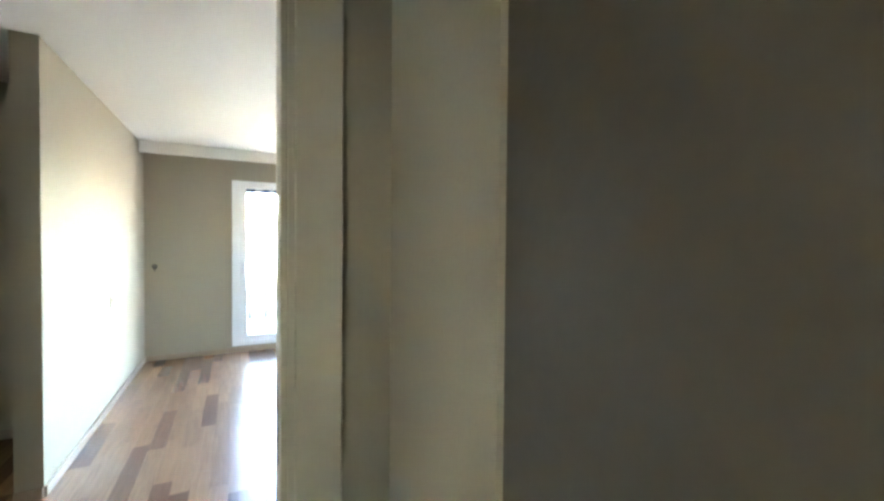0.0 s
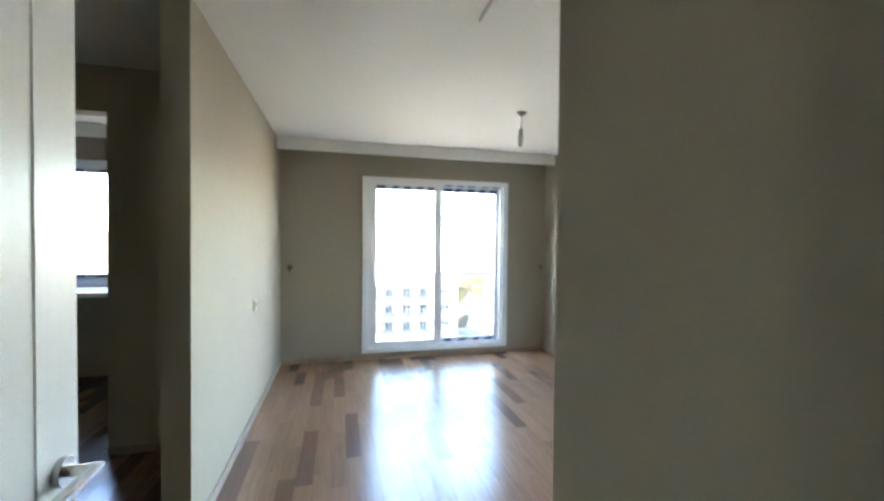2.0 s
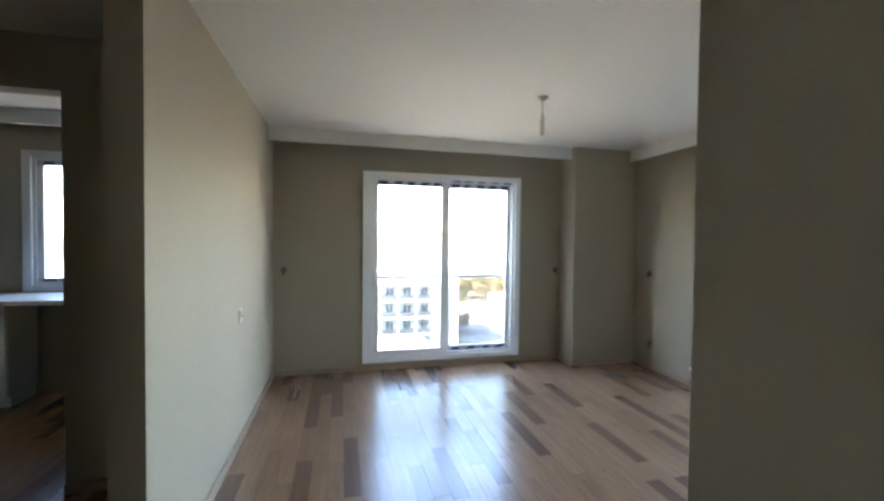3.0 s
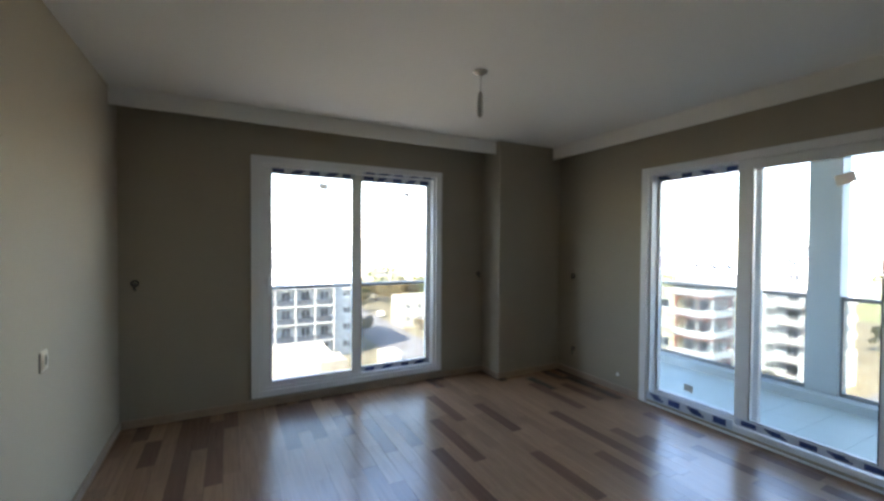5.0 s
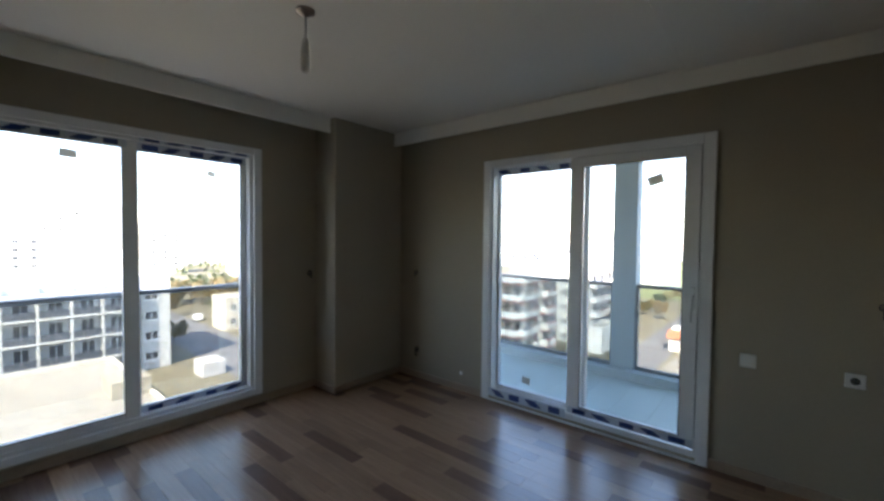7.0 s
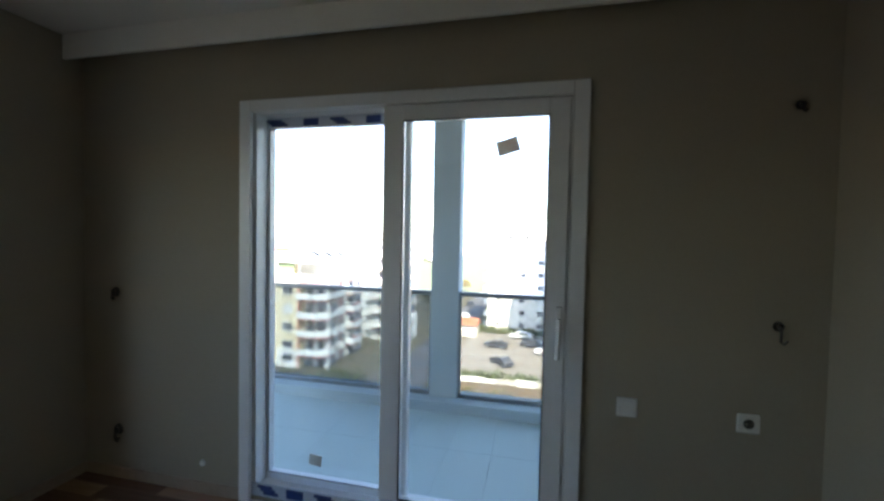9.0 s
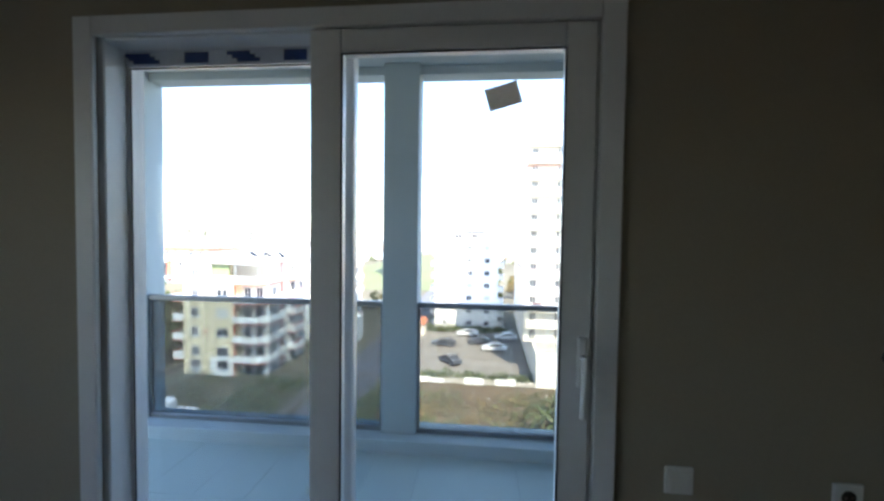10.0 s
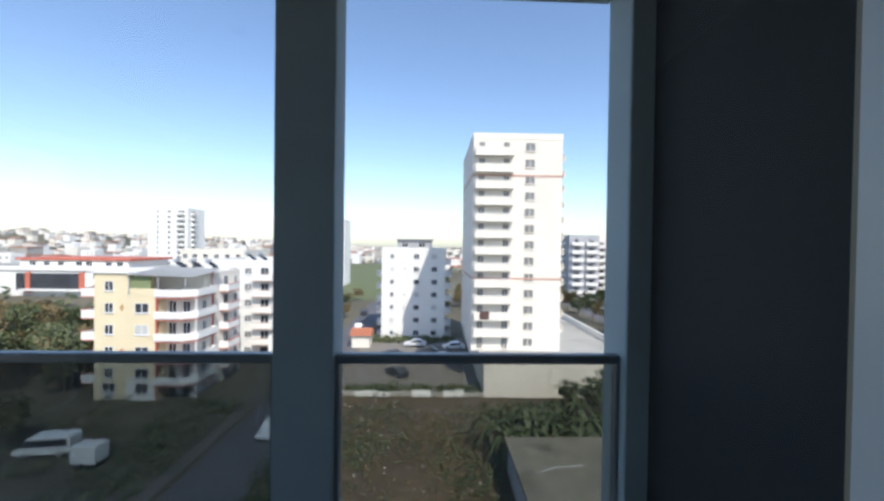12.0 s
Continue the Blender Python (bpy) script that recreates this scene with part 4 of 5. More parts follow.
side_balcony = balcony_mesh("balcony", 3.4, 1.3, WHITE, REDT, 0.85)
north_balcony = balcony_mesh("balcony", 3.0, 1.8, WHITE, REDT, 0.85)
for k in range(6):
    z = -5.5 - 2.75 * k
    zw = -4.2 - 2.75 * k
    put("window", win_mesh(1.1, 1.25), yb, (YX - 0.02, 44.25, zw))
    if k:
        put("window", win_mesh(1.75, 1.25, PVC, SHUT if k == 2 else PANE), yb, (YX - 0.02, 40.17, zw))
    if k < 5:
        corner_balcony(z, 0.98)
        put("balcony", north_balcony, yb, (57.2, YY1, z + 0.1), -90)
        put("balcony", side_balcony, yb, (64.6, YY0, z + 0.1), 90)
        part("balcony_post", B(YX - 0.70, YX - 0.55, YC - 0.2, YC - 0.05, z - 2.6, z - 0.25), REDT, yb)
        part("balcony_post", B(YX + 0.3, YX + 0.45, YY0 - 0.85, YY0 - 0.7, z - 2.6, z - 0.25), WHITE, yb)
    put("balcony_door", win_mesh(1.5, 1.9), yb, (57.2, YY1 + 0.02, zw - 0.15), -90)
    put("balcony_door", win_mesh(1.0, 1.9), yb, (YX + 1.37, 37.2, zw - 2.95))
    put("balcony_door", win_mesh(1.0, 1.9), yb, (YX + 1.37, 35.4, zw - 2.95))
    put("window", win_mesh(1.0, 1.2), yb, (59.0, YY0 - 0.02, zw - 2.75), 90)
    put("balcony_door", win_mesh(1.4, 1.9), yb, (64.6, YY0 - 0.02, zw - 0.15), 90)
    put("window", win_mesh(1.0, 1.2), yb, (67.6, YY0 - 0.02, zw), 90)
st = bmesh.new()
box(st, 60.9, 61.3, YY0 - 0.1, YY0, G, -2.8)
box(st, YX - 0.04, YX, YC, YC + 0.2, G + 2.8, -5.4)
part("red_stripe", st, REDT, yb, "red painted stripe")
for k in (1, 3):
    d = bmesh.new()
    bmesh.ops.create_cube(d, size=0.5)
    bmesh.ops.rotate(d, verts=d.verts, cent=(0, 0, 0), matrix=Matrix.Rotation(radians(45), 3, "X"))
    bmesh.ops.scale(d, verts=d.verts, vec=(0.12, 0.75, 1.3))
    bmesh.ops.translate(d, verts=d.verts, vec=(YX - 0.02, 42.65, -4.2 - 2.75 * k))
    part("diamond", d, mat("ochre_ornament", (0.45, 0.25, 0.10), 0.8) if k == 1 else REDT, yb, "diamond wall ornament")
part("ground_storey", B(YX - 0.05, 60, 38.3, 42.0, G, G + 2.6), WHITE, yb)
for xx, yy, w in ((YX - 0.07, 40.1, 1.7), (YX - 0.02, 44.2, 1.6)):
    put("window", win_mesh(w, 1.4), yb, (xx, yy, G + 1.5))
cn = bmesh.new()
vs = [cn.verts.new(v) for v in ((YX - 0.5, 33.6, -2.95), (62.0, 33.4, -2.35), (62.0, 41.8, -2.05), (YX - 0.5, 41.9, -2.75))]
f = cn.faces.new(vs)
bmesh.ops.solidify(cn, geom=[f], thickness=0.1)
part("roof_canopy", cn, mat("pale_zinc_sheet", (0.55, 0.56, 0.56), 0.6, var=0.08, scale=0.5, fine=6, bump=0), yb, "grey sheet-metal roof canopy")
po = bmesh.new()
for px, py in ((YX - 0.3, 34.6), (YX - 0.3, 38.0), (YX - 0.3, 41.6), (60.2, 33.8), (58, 33.7)):
    tube(po, (px, py, -5.3), (px, py, -2.9), 0.06, n=6)
part("canopy_post", po, METAL, yb)
part("terrace_parapet", B(YX - 0.02, YX + 0.12, YC, 41.9, -5.35, -4.5), YELLOW, yb)
part("green_screen", B(YX + 0.1, YX + 0.2, 39.2, 41.88, -4.5, -3.0), mat("green_net", (0.20, 0.24, 0.12), 0.9), yb, "green netting")
for i in range(3):
    tank(yb, 66.5, 38 + i * 2.4, -2.6, 0.8)

# white houses behind the yellow one
h2 = block("apartment_house", "white apartment house with balconies behind the yellow one", 76, 92, 31.5, 44.0, -2.2, WHITE, parapet=0.6, group="white houses")
hb2 = balcony_mesh("balcony", 3.4, 1.2, WHITE, PINK, 0.85)
for k in range(6):
    z = -2.2 - 2.8 * (k + 1)
    for yy in (42, 38.8, 36.2):
        put("window", win_mesh(1.3, 1.2, PVC, PANE2), h2, (75.98, yy, z + 1.5))
    put("balcony", hb2, h2, (76, 33.3, z + 0.1))
    put("balcony_door", win_mesh(1.5, 1.9), h2, (75.98, 33.3, z + 1.2))
    for xx in (79, 83, 87.5):
        put("balcony", hb2, h2, (xx, 31.5, z + 0.1), 90)
        put("balcony_door", win_mesh(1.5, 1.9), h2, (xx, 31.48, z + 1.2), 90)
tank(h2, 80, 36, -2.1)
tank(h2, 84, 40, -2.1)
h3 = block("apartment_house", "cream apartment house with roof tanks", 118, 134, 56, 74, -1.0, CREAM, parapet=0.6, group="white houses")
for k in range(6):
    for yy in (58, 61, 64, 67, 70, 72.6):
        put("window", win_mesh(1.3, 1.2), h3, (117.98, yy, -2.4 - 2.8 * k))
low = block("low_house", "low white house with a plain parapet", 72, 80, 27.4, 31.0, -14.6, WHITE, parapet=0.5)

# red and white school-like building
sb = block("public_building", "long white building with red trim and dark glass front", 152, 176, 106, 178, -8.2, WHITE, parapet=0.0)
rb = bmesh.new()
box(rb, 152.4, 176.4, 112.8, 153.7, -5.7, -4.9)
box(rb, 151.2, 151.95, 147.5, 149.0, -17.5, -10.0)
box(rb, 151.2, 151.95, 128.7, 130.2, -17.5, -10.0)
part("red_trim", rb, REDT, sb)
part("upper_storey", B(153, 175, 114, 152.5, -8.2, -5.7), WHITE, sb)
part("cornice", B(151.4, 152.0, 106, 178, -9.4, -8.0), WHITE, sb)
part("glass_front", B(151.5, 151.98, 130.2, 147.5, -15.9, -10.4), PANE, sb)
part("glass_front", B(151.5, 151.98, 149.0, 152.5, -16.4, -10.4), PANE, sb)
part("canopy", B(149.8, 151.95, 127.5, 150.0, -16.6, -16.0), WHITE, sb)
for yy in (117, 121, 128, 131.5, 138, 143, 148):
    put("window", win_mesh(2.2, 1.5), sb, (152.97, yy, -6.9))
for yy in (109, 113, 117, 121, 125):
    for z in (-11.2, -15.2):
        put("window", win_mesh(1.5, 2.0), sb, (151.97, yy, z))

# far white tower and another at the edge of the field
for (x0, y0, w, dpt, z1, lab) in ((243, 147, 22.6, 18, 20.5, "tall white apartment tower far across the town"), (200, 46.5, 8, 14, 12.5, "far white tower with red balconies")):
    ft = block("far_tower", lab, x0, x0 + dpt, y0, y0 + w, z1, WHITE, parapet=1.0, group="far towers")
    fb_ = balcony_mesh("balcony", 4.6 if w > 20 else 2.4, 1.4, WHITE, WHITE if w > 20 else REDT, 1.0)
    k = 0
    while G + 3 * k < z1 - 3:
        z = G + 3 * k
        if w > 20:
            put("balcony", fb_, ft, (x0, y0 + 3.4, z + 0.1))
            put("balcony_door", win_mesh(3.6, 1.9), ft, (x0 - 0.02, y0 + 3.4, z + 1.3))
            put("balcony", fb_, ft, (x0 + 6, y0, z + 0.1), 90)
            put("balcony_door", win_mesh(3.6, 1.9), ft, (x0 + 6, y0 - 0.02, z + 1.3), 90)
            put("window", win_mesh(1.6, 1.5), ft, (x0 - 0.02, y0 + 10.5, z + 1.6))
            put("window", win_mesh(1.2, 1.4), ft, (x0 - 0.02, y0 + 17, z + 1.6))
        else:
            put("balcony", fb_, ft, (x0, y0 + 1.6, z + 0.1))
            put("window", win_mesh(1.6, 1.5), ft, (x0 - 0.02, y0 + 5, z + 1.6))
        k += 1

# grey and pink blocks along the avenue
for i, (x0, y0, w, z1, m) in enumerate(((150, -56.5, 11, 5.2, GREYR), (172, -70, 13, 4.5, CREAM), (140, -72, 9, 4.0, PINK))):
    ab = block("avenue_house", "grey and pink apartment house by the avenue", x0, x0 + 16, y0, y0 + w, z1, m, group="avenue houses")
    bb_ = balcony_mesh("balcony", w * 0.38, 1.3, WHITE, WHITE, 0.9)
    for k in range(8):
        z = z1 - 2.9 * (k + 1)
        for q in (0.27, 0.75):
            put("balcony", bb_, ab, (x0, y0 + w * q, z + 0.1))
            put("balcony_door", win_mesh(1.8, 1.9), ab, (x0 - 0.02, y0 + w * q, z + 1.2))
        put("balcony", bb_, ab, (x0 + 6, y0 + w, z + 0.1), -90)

# hotel with a grid of balconies to the north
HOTELW = mat("grey_white_render", (0.44, 0.45, 0.46), 0.85, var=0.06, scale=0.4, fine=5, bump=0.05, stain=0.15)
HY, HX0, HX1, HZ1 = 74.2, -8.7, 21.6, -5.0
ht = block("hotel_block", "white hotel with a grid of recessed balconies", HX0, HX1, HY, 90, HZ1, HOTELW, parapet=0.6)
cols = [HX0 + 3.15 * i for i in range(9)]
gb = bmesh.new()
for x in cols:
    box(gb, x - 0.14, x + 0.14, HY - 1.5, HY, G + 0.6, HZ1)
part("dividing_wall", gb, HOTELW, ht)
sl = bmesh.new()
for k in range(5):
    z = -6.3 - 3.0 * k
    box(sl, cols[0] - 0.14, cols[-1] + 0.14, HY - 1.55, HY, z - 0.14, z + 0.14)
part("floor_slab", sl, HOTELW, ht)
rail_me = mesh_of("railing", B(-1.42, 1.42, -0.04, 0.04, 0, 0.95), mat("dark_hotel_railing", (0.06, 0.07, 0.09), 0.4, bump=0))
back_me = mesh_of("balcony_back", B(-1.42, 1.42, -0.03, 0.03, 0, 2.7), mat("hotel_back_wall", (0.42, 0.43, 0.44), 0.8))
dm = win_mesh(1.5, 2.1)
for k in range(4):
    for a, b_ in zip(cols, cols[1:]):
        c = (a + b_) / 2
        z = -9.3 - 3.0 * k + 0.14
        piece("railing", rail_me, ht, (c, HY - 1.45, z))
        piece("balcony_back", back_me, ht, (c, HY - 0.04, z))
        put("balcony_door", dm, ht, (c + 0.2, HY - 0.08, z + 1.15), 90)
for k in range(4):
    put("window", win_mesh(1.7, 1.3), ht, (19.2, HY - 0.02, -7.6 - 3.0 * k), 90)
lb = block("low_building", "low pale building with a flat bright roof", -14, 13, 36, 66, -14.2, DULL, mat("pale_roof_membrane", (0.24, 0.225, 0.20), 0.8, var=0.2, scale=0.3, fine=4), parapet=0.4)
part("roof_hut", B(9.8, 12.9, 50, 54, -14.1, -12.5), mat("bare_concrete_block", (0.27, 0.245, 0.20), 0.9, var=0.2, scale=1.0, fine=6, bump=0.1, stain=0.5), lb)
kk = solid("kiosk", B(22.5, 25.5, 64, 67.5, G, G + 2.1, bev=0.05), GREYR, "small grey kiosk beside the street", "kiosk", loc=(24, 66, G))
wh = block("white_house", "white house with a flat roof among trees", 36.5, 46, 91, 98, G + 6.6, DULL, parapet=0.4)
for z in (G + 1.9, G + 4.9):
    for xx in (38, 41, 44):
        put("window", win_mesh(1.2, 1.3), wh, (xx, 90.98, z), 90)
for (x0, y0, w, dpt, z1) in ((88, 205, 14, 12, 7), (118, 190, 12, 12, 4), (150, 240, 18, 14, 8), (60, 240, 16, 12, 3), (26, 300, 22, 14, 14), (58, 330, 18, 14, 18), (6, 210, 16, 12, 0), (96, 290, 20, 14, 12), (-14, 320, 20, 14, 10)):
    fb2 = block("far_block", "pale apartment block far beyond the hotel", x0, x0 + w, y0, y0 + dpt, z1, DULL, group="far blocks")
    for k in range(8):
        for q in (0.2, 0.5, 0.8):
            put("window", win_mesh(1.6, 1.5), fb2, (x0 + w * q, y0 - 0.02, z1 - 1.8 - 2.9 * k), 90)
            put("window", win_mesh(1.6, 1.5), fb2, (x0 - 0.02, y0 + dpt * q, z1 - 1.8 - 2.9 * k))

# garden shed and low wall of the plot
shed = thing("shed", (30.5, -7.5, G), "concrete shed with a stained flat roof", "shed")
part("walls", B(22.3, 39.0, -12.0, -3.2, G, -15.6), GREYR, shed)
part("roof", B(22.0, 39.3, -12.3, -2.9, -15.6, -15.38, bev=0.03), mat("stained_concrete", (0.16, 0.15, 0.115), 0.9, var=0.35, scale=0.9, fine=5, bump=0.2, stain=0.95), shed)
solid("hose", sweep(bmesh.new(), [(33.6, -4.7, -15.33), (34.0, -5.3, -15.33), (34.3, -6.2, -15.33), (34.35, -7.2, -15.33), (34.7, -8.2, -15.34)], 0.032), METAL, "pale hose lying on the shed roof", "hose", loc=(34.3, -6.2, -15.38))
lw = thing("low_wall", (57.4, 6, G), "low whitewashed rubble wall along the plot", "wall")
rng = random.Random(3)
yy = -3.2
while yy < 15.4:
    l = rng.uniform(0.9, 1.8)
    part("wall_section", B(57.25 + rng.uniform(-0.05, 0.05), 57.6, yy, yy + l - 0.08, G, G + rng.uniform(0.5, 0.85), bev=0.04), WHITE if rng.random() < 0.6 else STONE, lw)
    yy += l


# ---- plants ----
def leaf_cloud(verts, faces, c, r, n, size, rng, flat=0.8):
    for _ in range(n):
        d = Vector((rng.gauss(0, 1), rng.gauss(0, 1), rng.gauss(0, 1)))
        d.normalize()
        p = Vector(c) + Vector((d.x * r, d.y * r, d.z * r * flat)) * (rng.random() ** 0.4)
        a = Vector((rng.gauss(0, 1), rng.gauss(0, 1), rng.gauss(0, 1))).normalized() * size * rng.uniform(0.6, 1.3)
        b = a.orthogonal().normalized() * size * rng.uniform(0.35, 0.7)
        i = len(verts)
        verts.extend([p - a, p + b, p + a, p - b])
        faces.append((i, i + 1, i + 2, i + 3))


def tree_at(p, h, r, m, seed, n=26, per=34, size=0.32):
    rng = random.Random(seed)
    ob = thing("tree", p, "leafy tree with an uneven green crown" if m is LEAF else "tree with browning autumn leaves", "tree", group="trees")
    x, y, z = p
    tr = bmesh.new()
    tube(tr, (x, y, z), (x + 0.1, y, z + h * 0.4), 0.16, 0.11, 8)
    verts, faces = [], []
    for i in range(n):
        a = rng.uniform(0, 2 * math.pi)
        q = Vector((math.cos(a) * r * rng.uniform(0.2, 0.85), math.sin(a) * r * rng.uniform(0.2, 0.85), h * rng.uniform(0.42, 0.95)))
        if i < 7:
            tube(tr, (x + 0.1, y, z + h * 0.38), (x + q.x, y + q.y, z + q.z), 0.07, 0.02, 5)
        leaf_cloud(verts, faces, q, r * rng.uniform(0.22, 0.42), per, size, rng)
    part("trunk", tr, BARK, ob)
    me_ = bpy.data.meshes.new("crown")
    me_.from_pydata([tuple(v) for v in verts], [], faces)
    me_.materials.append(m)
    cr = new("crown", me_)
    cr.parent = ob
    return ob


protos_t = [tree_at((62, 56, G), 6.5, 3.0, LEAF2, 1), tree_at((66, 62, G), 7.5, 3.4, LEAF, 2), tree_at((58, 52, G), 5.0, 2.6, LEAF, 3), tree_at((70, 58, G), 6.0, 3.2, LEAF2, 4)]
rng = random.Random(11)
spots = []
for i in range(80):
    spots.append((rng.uniform(57, 98), rng.uniform(50.5, 104)))
for i in range(22):
    spots.append((rng.uniform(24, 62), rng.uniform(96, 150)))
for i in range(10):
    spots.append((rng.uniform(37, 60), rng.uniform(44, 86)))
for i in range(16):
    spots.append((70 + i * 9 + rng.uniform(-2, 2), -40 + rng.uniform(-1, 1)))
for i in range(12):
    spots.append((90 + i * 10 + rng.uniform(-2, 2), -57 + rng.uniform(-1, 1)))
for i in range(12):
    spots.append((rng.uniform(110, 150), rng.uniform(-10, 14)))
for i, (x, y) in enumerate(spots):
    s = rng.uniform(0.7, 1.15)
    copy_thing(protos_t[i % 4], Matrix.Translation((x, y, G)) @ Matrix.Rotation(rng.uniform(0, 6.28), 4, "Z"))


rng = random.Random(77)
for (x0, x1, y0, y1, n, s0, s1) in ((19, 26, 86, 100, 7, 0.5, 0.8), (36, 48, 80, 88, 8, 0.35, 0.55), (24, 50, 104, 150, 16, 0.6, 1.0), (98, 150, 27, 34, 9, 0.45, 0.75), (100, 150, 6, 16, 10, 0.45, 0.75)):
    for i in range(n):
        pr = protos_t[i % 4]
        k = rng.uniform(s0, s1)
        place = Matrix.Translation((rng.uniform(x0, x1), rng.uniform(y0, y1), G)) @ Matrix.Rotation(rng.uniform(0, 6), 4, "Z") @ Matrix.Scale(k, 4)
        copy_thing(pr, place)

for x, y, k in ((50.5, -15.3, 0.62), (52.5, -13.0, 0.5), (51.5, -17.5, 0.7)):
    copy_thing(protos_t[1], Matrix.Translation((x, y, G)) @ Matrix.Scale(k, 4))


def banana(p, seed, s=1.0):
    rng = random.Random(seed)
    ob = thing("banana_plant", p, "banana plant with long arching green leaves", "plant", group="banana plants")
    x, y, z = p
    tr = bmesh.new()
    tube(tr, (x, y, z), (x, y, z + 1.3 * s), 0.13 * s, 0.09 * s, 8)
    part("stem", tr, BARK, ob)
    for k in range(13):
        a = k * 2.4 + rng.uniform(-0.3, 0.3)
        ln, w = rng.uniform(1.5, 2.5) * s, rng.uniform(0.07, 0.14) * s
        up = rng.uniform(0.7, 1.9)
        bm_ = bmesh.new()
        rows = []
        d = Vector((math.cos(a), math.sin(a), 0))
        sd = Vector((-math.sin(a), math.cos(a), 0))
        for i in range(8):
            u = i / 7
            c = Vector((x, y, z + 1.2 * s)) + d * ln * u * 0.85 + Vector((0, 0, ln * (up * u - 1.25 * up * u * u)))
            ww = w * math.sin(math.pi * min(1, u * 0.93 + 0.07)) ** 0.6 + 0.02
            rows.append([bm_.verts.new(c - sd * ww + Vector((0, 0, 0.10 * ww))), bm_.verts.new(c - Vector((0, 0, 0.15 * ww))), bm_.verts.new(c + sd * ww + Vector((0, 0, 0.10 * ww)))])
        for r0, r1 in zip(rows, rows[1:]):
            bm_.faces.new((r0[0], r0[1], r1[1], r1[0]))
            bm_.faces.new((r0[1], r0[2], r1[2], r1[1]))
        part("leaf", bm_, BANANA, ob)
    return ob


bp_ = [banana((43, -6, G), 5, 1.3), banana((44.5, -8.5, G), 6, 1.5), banana((42.5, -11, G), 7, 1.1)]
rng = random.Random(21)
for i in range(34):
    copy_thing(bp_[i % 3], Matrix.Translation((rng.uniform(40.5, 49), rng.uniform(-18, -2.5), G)) @ Matrix.Rotation(rng.uniform(0, 6), 4, "Z"))


def scatter(name, label, m, spots_, size, n, rng, flat=0.6, r=0.5):
    verts, faces = [], []
    for (x, y, k) in spots_:
        leaf_cloud(verts, faces, (x, y, G + 0.12 + 0.25 * k), r * k, n, size * k, rng, flat)
    me_ = bpy.data.meshes.new(name)
    me_.from_pydata([tuple(v) for v in verts], [], faces)
    me_.materials.append(m)
    tagged(new(name, me_), label, "plants", kind="stuff")


def patches(rng, count, per, k0, k1):
    out = []
    for _ in range(count):
        cx, cy, sp = rng.uniform(20, 56), rng.uniform(-16, 15), rng.uniform(0.8, 2.6)
        for _ in range(per):
            px, py = rng.gauss(cx, sp), rng.gauss(cy, sp)
            if 15 < px < 56.8 and -16 < py < 15.2:
                out.append((px, py, rng.uniform(k0, k1)))
    return out


rng = random.Random(5)
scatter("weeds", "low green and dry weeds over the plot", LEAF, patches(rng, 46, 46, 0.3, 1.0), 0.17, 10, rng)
scatter("dry_weeds", "dry brown weeds over the plot", LEAF2, patches(rng, 40, 40, 0.3, 0.9), 0.15, 9, rng)
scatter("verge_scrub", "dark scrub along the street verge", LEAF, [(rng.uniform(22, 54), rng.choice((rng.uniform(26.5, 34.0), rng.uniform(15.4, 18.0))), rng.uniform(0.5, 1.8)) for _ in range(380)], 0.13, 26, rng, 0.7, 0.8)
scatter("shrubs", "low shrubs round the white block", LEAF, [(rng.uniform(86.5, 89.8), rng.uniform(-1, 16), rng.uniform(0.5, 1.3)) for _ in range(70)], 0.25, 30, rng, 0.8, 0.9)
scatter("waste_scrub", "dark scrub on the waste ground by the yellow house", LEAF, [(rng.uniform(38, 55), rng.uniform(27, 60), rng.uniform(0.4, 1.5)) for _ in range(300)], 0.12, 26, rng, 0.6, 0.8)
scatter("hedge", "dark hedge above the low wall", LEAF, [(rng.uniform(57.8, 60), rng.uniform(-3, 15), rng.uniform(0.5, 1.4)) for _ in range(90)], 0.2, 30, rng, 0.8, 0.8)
sv, sf = [], []
for _ in range(900):
    x, y, s = rng.uniform(20, 56), rng.uniform(-14, 15), 0.025 + 0.12 * rng.random() ** 4
    i = len(sv)
    sv.extend([(x - s, y - s, G + 0.05), (x + s, y - s * 0.7, G + 0.05), (x + s * 0.8, y + s, G + 0.05), (x - s, y + s, G + 0.05), (x, y, G + 0.05 + s * 1.4)])
    sf.extend([(i, i + 1, i + 4), (i + 1, i + 2, i + 4), (i + 2, i + 3, i + 4), (i + 3, i, i + 4)])
me = bpy.data.meshes.new("rubble")
me.from_pydata(sv, [], sf)
me.materials.append(STONE)
tagged(new("rubble", me), "pale bits of rubble scattered on the plot", "rubble", kind="stuff")


# ---- vehicles ----
def extrude_profile(pts, w):
    bm_ = bmesh.new()
    f = bm_.faces.new([bm_.verts.new((x, -w / 2, z)) for x, z in pts])
    r = bmesh.ops.extrude_face_region(bm_, geom=[f])
    bmesh.ops.translate(bm_, verts=[v for v in r["geom"] if isinstance(v, bmesh.types.BMVert)], vec=(0, w, 0))
    return bm_


